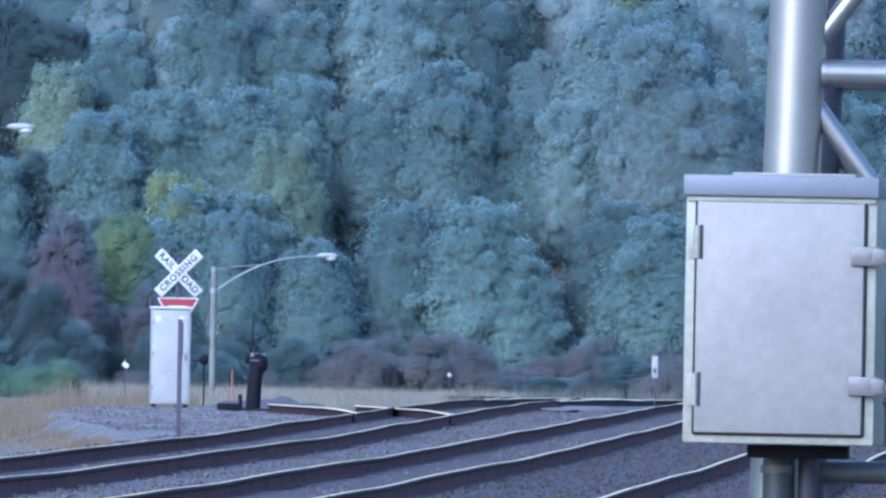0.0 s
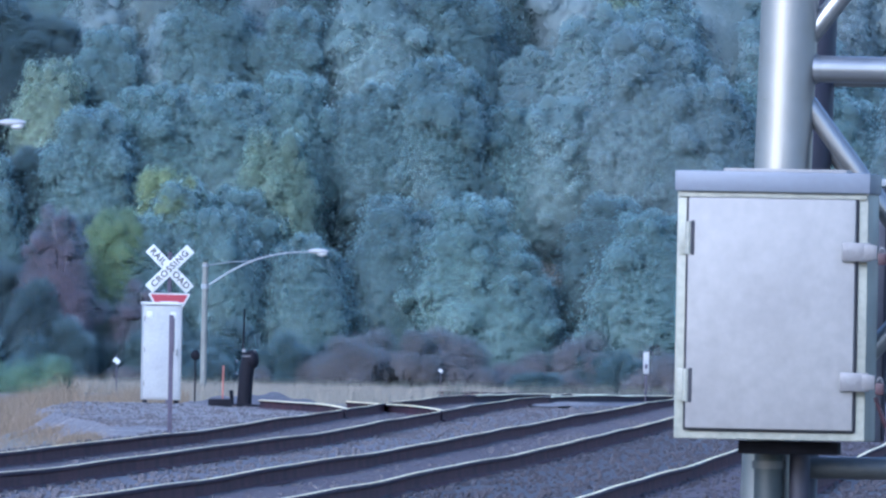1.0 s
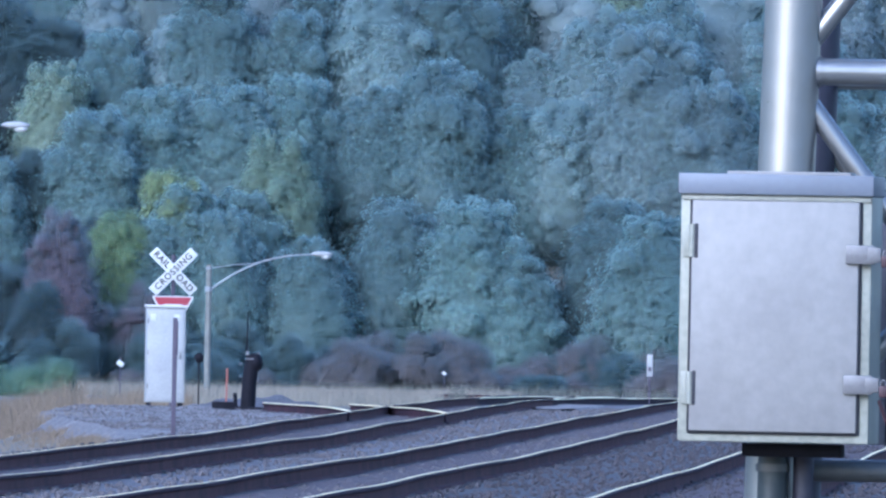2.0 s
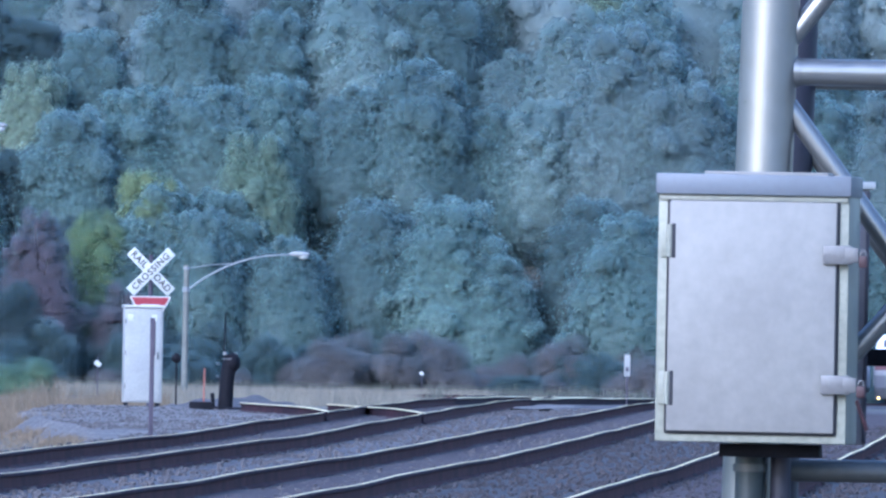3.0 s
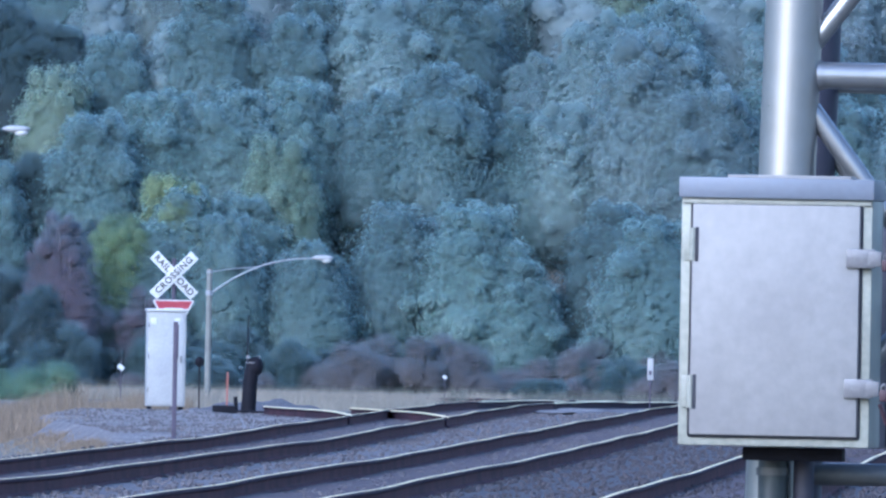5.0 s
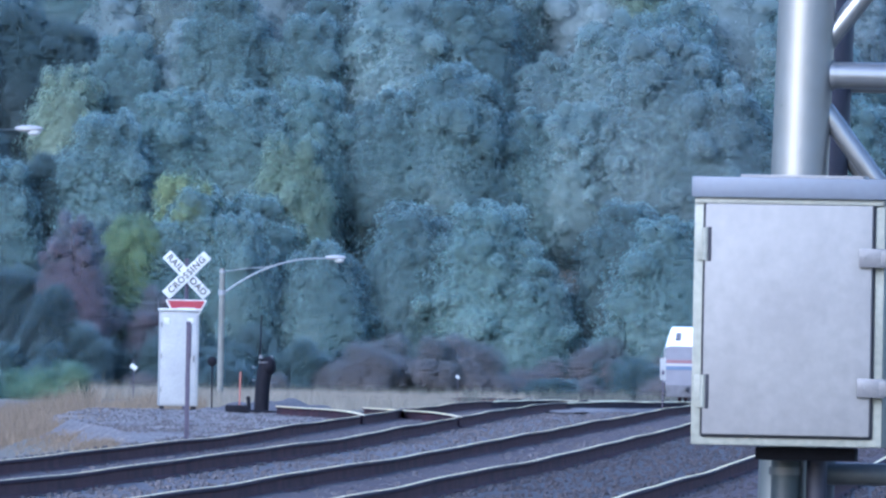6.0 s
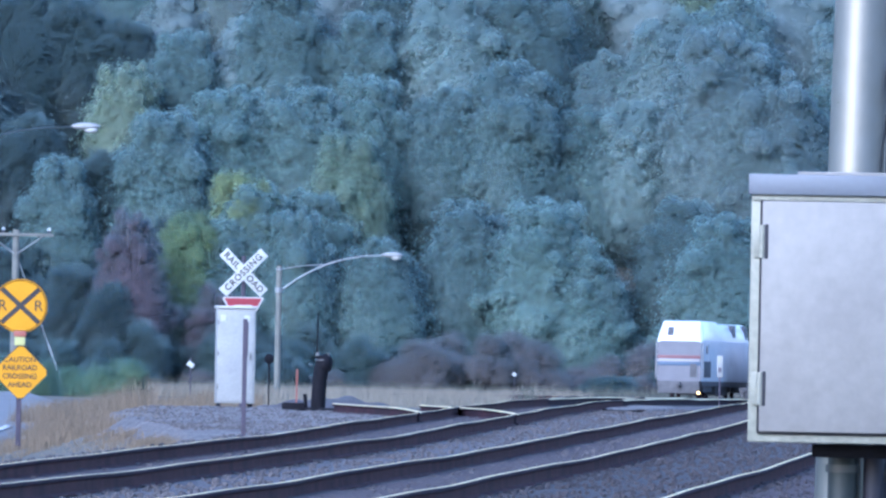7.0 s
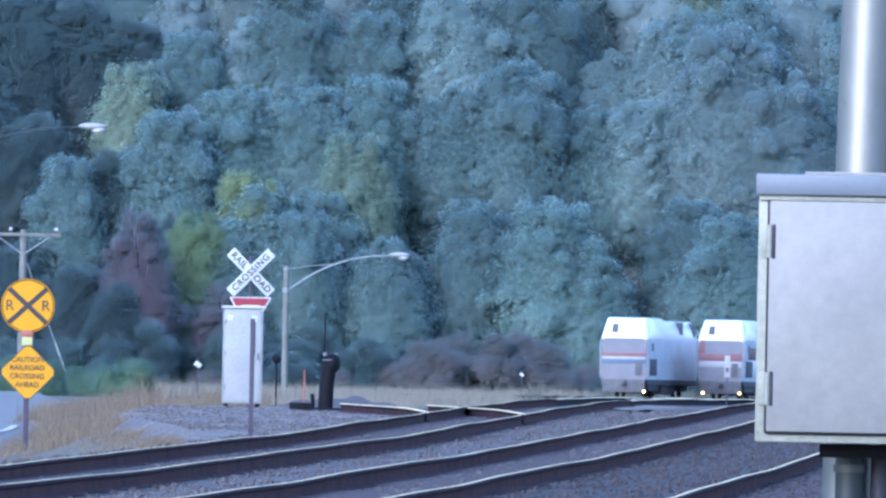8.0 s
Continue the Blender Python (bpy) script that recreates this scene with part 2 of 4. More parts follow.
def bm_plate(outline, thick, bm=None, axis="y"):
    """A flat plate: an outline in x and z, thick along y, its front at y = 0."""
    bm = bm or bmesh.new()
    front = [bm.verts.new((x, 0, z)) for x, z in outline]
    back = [bm.verts.new((x, thick, z)) for x, z in outline]
    n = len(outline)
    bm.faces.new(front), bm.faces.new(back[::-1])
    for i in range(n):
        bm.faces.new((front[i], back[i], back[(i + 1) % n], front[(i + 1) % n]))
    bmesh.ops.recalc_face_normals(bm, faces=bm.faces)
    return bm


def mesh_of(name, bm, *mats, smooth=True):
    me = bpy.data.meshes.new(name)
    bmesh.ops.recalc_face_normals(bm, faces=bm.faces)
    bm.to_mesh(me)
    bm.free()
    for m in mats:
        me.materials.append(m)
    if smooth:
        me.shade_smooth()
        me.set_sharp_from_angle(angle=radians(35))
    return me


def part(name, bm, mat, parent=None, label="", at=None):
    """One mesh object, under a thing or a part."""
    ob = new(name, bm if isinstance(bm, bpy.types.Mesh) else mesh_of(name, bm, mat))
    ob.parent = parent
    if at is not None:
        ob.matrix_basis = at
    return tagged(ob, label) if label else ob


def thing(name, m, label, category, group="", kind=""):
    """An empty at a thing's base, which carries its parts."""
    ob = new(name)
    ob.empty_display_size = 0.2
    ob.matrix_basis = m
    return tagged(ob, label, category, group, kind)


def lettering(text, size, bold=0.0, apart=1.0, thick=0.002):
    """The mesh of a line of writing in x and z, centred on the origin, facing -y."""
    cu = bpy.data.curves.new("writing", "FONT")
    cu.body, cu.size, cu.extrude, cu.align_x, cu.align_y = text, size, thick, "CENTER", "CENTER"
    cu.offset, cu.space_character = bold * size, apart
    tmp = new("writing", cu)
    bpy.context.view_layer.update()
    me = bpy.data.meshes.new_from_object(tmp.evaluated_get(bpy.context.evaluated_depsgraph_get()))
    bpy.data.objects.remove(tmp), bpy.data.curves.remove(cu)
    me.transform(pose(0, 0, 0, 90, 0, 0))
    return me


def write(text, size, mat, parent, at, bold=0.0, apart=1.0):
    me = lettering(text, size, bold, apart)
    me.materials.clear()
    me.materials.append(mat)
    return part("lettering", me, mat, parent, at=at)


def curve_through(knots, y):
    """A smooth curve x(y) through knots (y, x)."""
    ks = knots
    i = 0
    while i < len(ks) - 2 and y > ks[i + 1][0]:
        i += 1

    def slope(j):
        a, b = ks[max(j - 1, 0)], ks[min(j + 1, len(ks) - 1)]
        return (b[1] - a[1]) / (b[0] - a[0])
    (y0, x0), (y1, x1) = ks[i], ks[i + 1]
    h, u = y1 - y0, (y - y0) / (y1 - y0)
    if u > 1:
        return x1 + slope(i + 1) * (y - y1)
    if u < 0:
        return x0 + slope(i) * (y - y0)
    return (2 * u**3 - 3 * u**2 + 1) * x0 + (u**3 - 2 * u**2 + u) * h * slope(i) + (3 * u**2 - 2 * u**3) * x1 + (u**3 - u**2) * h * slope(i + 1)


# ------------------------------------------------------------------ the lie of the land
SLOPE = 0.149                       # the far tangent's slant
FRONT = (6.32, 905.0)                # where the far tangent passes


def rail_z(y):
    """Height of the rails' tops: a low crest by the crossing, falling away behind it."""
    return curve_through(((60, -0.03), (110, -0.02), (150, -0.02), (240, 0.18), (330, 0.23), (420, 0.0), (900, -1.40), (1300, -2.56), (1800, -4.0)), y)


A_KNOTS = ((60, -7.9), (110, -6.0), (145, -4.6), (175, -3.25), (200, -2.1), (230, -1.1), (260, -0.24), (290, 0.62), (330, 1.85), (420, 2.9),
           (550, 1.6), (680, -2.2), (785, -4.9), (830, -3.4), (870, 1.10), (905, 6.32), (1000, 6.32 + 95 * SLOPE), (1300, 6.32 + 395 * SLOPE))
B_KNOTS = ((60, -4.1), (110, -2.4), (135, -1.55), (150, -0.95), (175, 0.2), (200, 1.3), (230, 2.5), (260, 3.65), (305, 5.2), (330, 5.95), (420, 7.1),
           (550, 5.8), (680, 2.0), (785, -0.7), (830, 0.8), (870, 5.30), (905, 10.52), (1000, 10.52 + 95 * SLOPE), (1300, 10.52 + 395 * SLOPE))


def track_a(y):
    return curve_through(A_KNOTS, y)


def track_b(y):
    return curve_through(B_KNOTS, y)


def track_c(y):
    return track_b(y) + 3.7 + 0.3 * min(1, max(0, (y - 200) / 100))


def road_edge(y):
    """The right edge of the road, which bends away to the left behind the brush."""
    return -9.2 - 0.0135 * (y - 280) - 0.0016 * max(0, y - 440) ** 2


def smooth(a, b, v):
    u = min(1, max(0, (v - a) / (b - a)))
    return u * u * (3 - 2 * u)


def lot_edge(y):
    """Where the level ground beside the tracks begins to fall towards the road."""
    k = smooth(205, 260, y)
    return (track_a(y) - 2.6) * (1 - k) - 6.4 * k


def hill_foot(x):
    return 1112 + 6 * max(0, x - 36)


def ground_z(x, y):
    base = rail_z(max(60, min(y, 1700))) - 0.30
    if y < 480:
        base -= 0.22 * smooth(280, 322, y) * (1 - smooth(400, 470, y)) * smooth(1.9, 2.6, track_a(y) - x)
        low = -0.66 - 0.0004 * max(0, y - 300)
        base += (min(low, base) - base) * smooth(1.5, 3.3, lot_edge(y) - x + 1.5)
    else:
        base -= 0.12 * smooth(480, 520, y)
    u = y - hill_foot(x)
    if u > 0:
        base += 0.74 * u * smooth(0, 12, u) if u < 70 else 51.8 + 0.1 * (u - 70)
    base += 0.05 * noise.noise(Vector((x * 0.5, y * 0.05, 3))) * smooth(2.5, 6, abs(x - track_a(min(y, 1200))))
    return base


def build_ground():
    xs = [-2500, -1200, -500, -200, -100, -70] + [-50 + 2 * i for i in range(18)] + [-14 + 0.5 * i for i in range(65)] + [20 + 2 * i for i in range(20)] + [80, 120, 200, 500, 1200, 2500]
    ys = [-1500, -500, -100, -20, 20, 60] + [80 + 5 * i for i in range(80)] + [490 + 20 * i for i in range(24)] + [970 + 20 * i for i in range(6)] + [1085 + 5 * i for i in range(25)] + [1230, 1300, 1400, 1700, 2200, 3000, 4200]
    verts = [(x, y, ground_z(x, y)) for y in ys for x in xs]
    w = len(xs)
    faces = [(j * w + i, j * w + i + 1, (j + 1) * w + i + 1, (j + 1) * w + i) for j in range(len(ys) - 1) for i in range(w - 1)]
    me = bpy.data.meshes.new("ground")
    me.from_pydata(verts, [], faces)
    me.materials.append(M_EARTH)
    me.shade_smooth()
    return tagged(new("ground", me), "rough earth with dry weeds beside the railway", "ground", kind="structure")


def build_strip(name, left, right, ys, lift, mat, label, category, crown=0.0, side=0.0, rough=0.02):
    """A sheet that follows the ground between two lines x(y), with sloping shoulders."""
    bm = bmesh.new()
    rows = []
    for y in ys:
        l, r = left(y) + rough * 8 * noise.noise(Vector((y * 0.11, 5, 0))), right(y)
        zl = lift(y)
        n = 17
        row = [bm.verts.new((l - side * 1.8, y, zl - side))] if side else []
        for i in range(n):
            x = l + (r - l) * i / (n - 1)
            row.append(bm.verts.new((x, y, zl + crown * (1 - (2 * i / (n - 1) - 1) ** 2) + rough * noise.noise(Vector((x * 1.6, y * 0.9, 1))))))
        if side:
            row.append(bm.verts.new((r + side * 1.8, y, zl - side)))
        rows.append(row)
    for a, b in zip(rows, rows[1:]):
        for i in range(len(a) - 1):
            bm.faces.new((a[i], a[i + 1], b[i + 1], b[i]))
    return tagged(new(name, mesh_of(name, bm, mat)), label, category, kind="structure")


build_ground()
YS_NEAR = [70 + 4 * i for i in range(70)]
YS_FAR = YS_NEAR + [352 + 10 * i for i in range(95)]
build_strip("ballast_bed", lambda y: track_a(y) - 1.9, lambda y: track_b(y) + 1.9 + (4.0 if y < 340 else 0), YS_FAR, lambda y: rail_z(y) - 0.17, M_BALLAST, "grey crushed stone ballast bed under the tracks", "ballast", side=0.3)
build_strip("gravel_lot", lot_edge, lambda y: track_a(y) - 1.6, [205 + 0.8 * i for i in range(180)], lambda y: rail_z(y) - 0.165 - 0.16 * (1 - smooth(205, 222, y)) - 0.24 * smooth(280, 322, y), M_GRAVEL, "pale gravel clearing beside the tracks", "gravel", side=0.25, rough=0.05)
build_strip("road", lambda y: road_edge(y) - 7.2, road_edge, [120 + 10 * i for i in range(45)], lambda y: ground_z(road_edge(y) - 3, y) + 0.09, M_ROAD, "worn grey asphalt road beside the railway", "road", crown=0.05, side=0.12)
build_strip("road_line", lambda y: road_edge(y) - 0.35, lambda y: road_edge(y) - 0.2, [120 + 10 * i for i in range(21)], lambda y: ground_z(road_edge(y) - 3, y) + 0.125, M_LINE, "faded white edge line on the road", "road marking")

# ------------------------------------------------------------------ tracks
PROFILE = ((-0.068, 0), (0.068, 0), (0.068, 0.012), (0.012, 0.035), (0.010, 0.125), (0.036, 0.137), (0.036, 0.158), (0.019, 0.171),
           (-0.019, 0.171), (-0.036, 0.158), (-0.036, 0.137), (-0.010, 0.125), (-0.012, 0.035), (-0.068, 0.012))


def wave(y, k):
    """The slight dips of worn track."""
    return 0.007 * math.sin(y / 3.1 + 1.7 * k) * math.sin(y / 11.0 + k) + 0.006 * math.sin(y / 6.7 + 2.2 * k)


def rail_mesh(line, off, ys, k, sink=0.0, shiny=(7,)):
    bm = bmesh.new()
    rings = []
    for y in ys:
        x, s = line(y), (line(y + 0.5) - line(y - 0.5))
        n = Vector((1, -s, 0)).normalized()
        z = rail_z(y) - 0.171 + wave(y, k) - sink
        rings.append([bm.verts.new(Vector((x, y, z)) + n * (off + px) + Vector((0, 0, pz))) for px, pz in PROFILE])
    c = len(PROFILE)
    for a, b in zip(rings, rings[1:]):
        for i in range(c):
            f = bm.faces.new((a[i], a[(i + 1) % c], b[(i + 1) % c], b[i]))
            # slot 0 paints the head's sides and underside dark, as if in shade
            f.material_index = 1 if i in shiny else 2 if i in (0, 1, 2, 3, 11, 12, 13) else 0
    bm.faces.new(rings[0]), bm.faces.new(rings[-1][::-1])
    return mesh_of("rail", bm, M_RUST, M_RAILTOP, M_RUSTLOW if len(shiny) == 1 else M_RUST)


TIE_MESH = mesh_of("tie", bm_box(2.55, 0.23, 0.17, bevel=0.012), M_TIE)


def build_track(label, line, ys, k, tie_from, tie_to, far_to, sink=0.0, shiny=(7,)):
    track = thing("railroad_track", Matrix.Identity(4), label, "railroad track", "tracks side by side")
    for off in (-0.754, 0.754):
        part("rail", rail_mesh(line, off, ys, k, sink, shiny), None, track, "rust-brown rail with a polished top")
    y = tie_from
    while y < tie_to:
        a = math.degrees(math.atan(line(y + 0.5) - line(y - 0.5)))
        ob = part("tie", TIE_MESH, None, track, at=pose(line(y), y, rail_z(y) - 0.171 - 0.088 + wave(y, k), rz=-a))
        y += 0.54
    verts, faces = [], []
    while y < far_to:
        s, z = line(y + 0.5) - line(y - 0.5), rail_z(y) - 0.175
        b = len(verts)
        for dx, dy, dz in ((-1.27, -.11, -.17), (1.27, -.11, -.17), (1.27, .11, -.17), (-1.27, .11, -.17), (-1.27, -.11, 0), (1.27, -.11, 0), (1.27, .11, 0), (-1.27, .11, 0)):
            verts.append((line(y) + dx + s * dy, y + dy - s * dx, z + dz))
        faces += [(b + 4, b + 5, b + 6, b + 7), (b, b + 1, b + 5, b + 4), (b + 1, b + 2, b + 6, b + 5), (b + 2, b + 3, b + 7, b + 6), (b + 3, b, b + 4, b + 7)]
        y += 0.6
    if faces:
        me = bpy.data.meshes.new("far_ties")
        me.from_pydata(verts, [], faces)
        me.materials.append(M_TIE)
        tagged(part("far_ties", me, None, track), kind="stuff")
    return track


build_strip("dark_ballast", lambda y: track_b(y) + 0.9, lambda y: track_c(y) + 1.8, YS_NEAR[:62], lambda y: rail_z(y) - 0.162, M_DARKBALLAST, "dark ballast beside the third track", "ballast", side=0.02)
for bed in (track_a, track_b, track_c):
    build_strip("stained_ballast", lambda y: bed(y) - 1.15, lambda y: bed(y) + 0.72, YS_NEAR[:62], lambda y: rail_z(y) - 0.155, M_RUSTBED, "rust-stained ballast between the rails", "ballast", side=0.03)


YS_RAIL = [70 + 1.5 * i for i in range(180)]
YS_RAIL_FAR = YS_RAIL + [340 + 5 * i for i in range(180)]
K_KNOTS = ((240, -0.8), (248, -0.58), (258, -0.85), (266, -1.4), (274, -2.25), (282, -3.2), (296, -4.9))


D_KNOTS = ((292, 0.68), (305, 1.09), (320, 1.62), (350, 3.0), (390, 5.2), (420, 6.6), (440, 7.0))


def track_d(y):
    return curve_through(D_KNOTS, y)


def track_k(y):
    return curve_through(K_KNOTS, y)


build_track("main track with rust-brown rails in grey ballast", track_a, YS_RAIL_FAR, 0.0, 150, 290, 1200)
build_track("second main track with worn shining rail heads", track_b, YS_RAIL_FAR, 1.3, 110, 250, 1200)
build_track("third track with worn rails in grey ballast", track_c, YS_RAIL, 2.6, 100, 220, 330)

# ------------------------------------------------------------------ the near signal structure with its cabinet


def build_tower():
    """A lattice column of steel tubes."""
    tower = thing("signal_tower", pose(0, 53.86, 0), "galvanised steel tube lattice column of a signal structure", "signal tower")
    x0, x1, y0, y1, top = 1.177, 2.25, 0.0, 0.75, 6.5

    def lean(z):
        """The column leans slightly to its right."""
        return 0.024 * (z - 1.75)
    # the two rear posts take the dark tone, with their shade painted in
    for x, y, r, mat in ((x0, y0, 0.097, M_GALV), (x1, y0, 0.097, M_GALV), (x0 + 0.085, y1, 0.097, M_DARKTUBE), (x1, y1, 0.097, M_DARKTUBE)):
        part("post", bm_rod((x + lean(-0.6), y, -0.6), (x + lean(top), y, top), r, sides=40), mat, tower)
    for y in (y0, y1):
        for z, r, mat in ((0.81, 0.036, M_DULLTUBE), (2.165, 0.046, M_GALV), (3.57, 0.046, M_GALV), (4.97, 0.046, M_GALV)):
            part("strut", bm_rod((x0 + lean(z) + 0.06, y, z), (x1 + lean(z), y, z), r, sides=24), mat, tower)
        for za, zb in ((2.05, 0.80), (2.27, 3.5), (4.85, 3.65)):
            part("brace", bm_rod((x0 + 0.08, y, za), (x1 - 0.05, y, zb), 0.034, sides=20), M_GALV, tower)
    for z in (0.81, 2.165, 3.57):
        part("strut", bm_rod((x1 + lean(z), y0, z), (x1 + lean(z), y1, z), 0.04, sides=16), M_GALV, tower)
    part("brace", bm_rod((x0 + 0.08, y0, 0.95), (x1 - 0.05, y0, 2.00), 0.034, sides=20), M_GALV, tower)
    part("weld_collar", bm_rod((x0 + lean(2.165) + 0.085, y0, 2.165), (x0 + lean(2.165) + 0.105, y0, 2.165), 0.052, sides=24), M_GALV, tower)
    conduit = part("conduit", bm_rod((x0 - 0.030, y0 - 0.145, -0.5), (x0 - 0.030, y0 - 0.145, 0.885), 0.05, sides=28), M_SLEEVE, tower, "dark painted conduit in front of the post")
    part("coupling", bm_rod((x0 - 0.030, y0 - 0.145, 0.806), (x0 - 0.030, y0 - 0.145, 0.832), 0.058, sides=28), M_DULLTUBE, conduit)
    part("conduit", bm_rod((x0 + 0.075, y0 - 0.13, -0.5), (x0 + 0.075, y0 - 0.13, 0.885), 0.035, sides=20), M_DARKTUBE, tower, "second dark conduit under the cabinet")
    part("footing", bm_box(1.7, 1.4, 0.5, ((x0 + x1) / 2, 0.38, -0.45), 0.03), M_BALLAST, tower, "concrete footing")
    return tower


def build_cabinet():
    cab = thing("equipment_cabinet", pose(1.138, 53.38, 0.905, 0, 0, -8), "weathered pale grey metal equipment cabinet with hinged door", "cabinet")
    w, h, d = 0.648, 0.84, 0.32
    shell = bm_box(w, d, h, (0, d / 2, h / 2), 0.008)
    part("body", shell, M_RIM, cab, "cream-edged cabinet shell")
    part("seal", bm_box(0.584, 0.012, 0.794, (0, -0.004, 0.424), 0.01), M_GASKET, cab, "dark door gap")
    part("door", bm_box(0.568, 0.022, 0.778, (0, -0.010, 0.424), 0.008), M_CABINET, cab, "flat pale grey door panel")
    part("lid", bm_box(w + 0.014, d + 0.03, 0.070, (0, d / 2 - 0.012, h + 0.028), 0.006), M_LID, cab, "slate grey overhanging lid")
    bm_ridge = bm_box(0.42, 0.16, 0.012, (0.03, d / 2, h + 0.068), 0.004)
    part("lid_plate", bm_ridge, M_CABINET, cab)
    part("lid_lip", bm_box(w - 0.01, 0.01, 0.016, (0, -0.006, h - 0.018), 0.003), M_RIM, cab)
    for z in (0.18, 0.676):
        hinge = part("hinge", bm_rod((-0.283, -0.016, z - 0.055), (-0.283, -0.016, z + 0.055), 0.010), M_RIM, cab)
        # black strip added beside the hinge as its shadow
        part("hinge_shadow", bm_box(0.012, 0.012, 0.116, (-0.268, -0.017, z), 0.002), M_GASKET, hinge)
        part("leaf", bm_box(0.035, 0.006, 0.11, (-0.296, -0.006, z), 0.002), M_RIM, hinge)
    for z in (0.20, 0.637):
        latch = part("latch", bm_box(0.10, 0.016, 0.064, (0.290, -0.030, z), 0.005), M_LATCH, cab, "steel latch plate")
        part("hasp", bm_box(0.045, 0.035, 0.05, (0.338, -0.022, z), 0.003), M_LATCH, latch)
        for x in (0.262, 0.30):
            part("rivet", bm_rod((x, -0.036, z), (x, -0.042, z), 0.006, sides=10), M_LATCH, latch)
        pad = part("padlock", bm_box(0.030, 0.022, 0.040, (0.376, -0.030, z - 0.022), 0.006), M_LOCK, cab, "small dark brass padlock")
        part("shackle", bm_tube([(0.366 + 0.010 * (1 - math.cos(a)), -0.030, z - 0.006 + 0.022 * math.sin(a)) for a in [math.pi * i / 8 for i in range(9)]], 0.0035), M_LATCH, pad)
    for k in range(7):
        u = k / 6
        part("chain_link", bm_rod((0.362 + 0.030 * u, -0.022 + 0.02 * u, 0.150 - 0.085 * u), (0.366 + 0.030 * u, -0.020 + 0.02 * u, 0.134 - 0.085 * u), 0.0075, sides=6), M_LOCK, cab)
    part("mount", bm_box(0.34, 0.10, 0.045, (0.05, 0.18, -0.026), 0.006), M_BLACKIRON, cab, "dark mounting bracket")
    part("mount", bm_box(0.05, 0.12, 0.40, (0.06, d + 0.03, 0.45), 0.006), M_BLACKIRON, cab)
    return cab


def build_side_box():
    """A second, smaller box behind the column."""
    ob = thing("junction_box", pose(1.43, 54.25, 0.90), "grey junction box with a bright hood behind the cabinet", "junction box")
    part("body", bm_box(0.24, 0.2, 0.872, (0, 0, 0.436), 0.01), M_BOX, ob)
    part("hood", bm_box(0.26, 0.24, 0.026, (0.008, 0, 0.887), 0.006), M_SIGNWHITE, ob)
    part("edge_strip", bm_box(0.012, 0.012, 0.86, (0.114, -0.104, 0.436), 0.002), M_DARKTUBE, ob)
    part("bracket", bm_box(0.5, 0.06, 0.06, (0.3, 0.2, 0.3), 0.006), M_BLACKIRON, ob)
    return ob


build_tower()
build_cabinet()
build_side_box()

# ------------------------------------------------------------------ the crossing


def build_case():
    x, y = -5.62, 330.2
    z = ground_z(x, y)
    case = thing("signal_case", pose(x, y, -0.19, 0, 0, 4), "white metal railway signal case on short legs", "signal case")
    part("body", bm_box(0.80, 0.7, 1.98, (0, 0.35, 0.16 + 0.99), 0.02), M_CASE, case)
    part("door", bm_box(0.72, 0.02, 1.86, (0, -0.008, 0.16 + 0.97), 0.008), M_CASE, case)
    part("lid", bm_box(0.86, 0.8, 0.05, (0, 0.35, 2.165), 0.02), M_SIGNWHITE, case)
    for x in (-0.28, 0.22):
        part("nameplate", bm_box(0.11, 0.008, 0.13, (x, -0.020, 1.93), 0.003), M_SIGNWHITE, case)
    part("handle", bm_box(0.03, 0.04, 0.14, (0.30, -0.03, 1.15), 0.006), M_LATCH, case)
    for hx in (0.45, 1.15, 1.8):
        part("hinge", bm_rod((-0.375, -0.02, hx), (-0.375, -0.02, hx + 0.1), 0.012, sides=10), M_LATCH, case)
    for lx in (-0.33, 0.33):
        for ly in (0.06, 0.64):
            part("leg", bm_box(0.07, 0.07, 0.34, (lx, ly, 0.0), 0.005), M_BLACKIRON, case, "dark steel leg")
    return case


def build_crossbuck():
    x, y, zc = -5.53, 332.4, 2.71
    ob = thing("crossbuck_sign", pose(x, y, ground_z(x, y)), "white railroad crossbuck with black letters above a red yield sign", "crossing sign")
    zc = zc - ground_z(x, y)
    part("post", bm_rod((0, 0.06, -0.3), (0, 0.06, zc + 0.35), 0.045), M_POST, ob)
    for ang, text, dy in ((45, "RAIL  ROAD", -0.012), (-45, "CROSSING", -0.030)):
        blade = part("blade", bm_box(1.215, 0.006, 0.225, bevel=0.002), M_SIGNWHITE, ob, "white reflective blade", at=pose(0, dy, zc, 0, ang, 0))
        write(text, 0.19, M_SIGNBLACK, blade, pose(0, -0.0065, 0.0), 0.028, 1.1 if ang > 0 else 1.16)
    w, zt = 0.385, zc - 0.515
    tri = part("yield_plate", bm_plate([(-w - 0.03, zt), (w + 0.03, zt), (w + 0.045, zt - 0.03), (0.04, zt - 0.74), (-0.04, zt - 0.74), (-w - 0.045, zt - 0.03)], 0.006), M_SIGNWHITE, ob, "white-edged yield sign")
    red = part("border", bm_plate([(-w + 0.0, zt - 0.025), (w - 0.0, zt - 0.025), (w - 0.005, zt - 0.05), (0.02, zt - 0.70), (-0.02, zt - 0.70), (-w + 0.005, zt - 0.05)], 0.003), M_SIGNRED, tri, "red yield border", at=pose(0, -0.006, 0))
    part("centre", bm_plate([(-0.20, zt - 0.17), (0.20, zt - 0.17), (0, zt - 0.50)], 0.003), M_SIGNWHITE, tri, at=pose(0, -0.010, 0))
    return ob


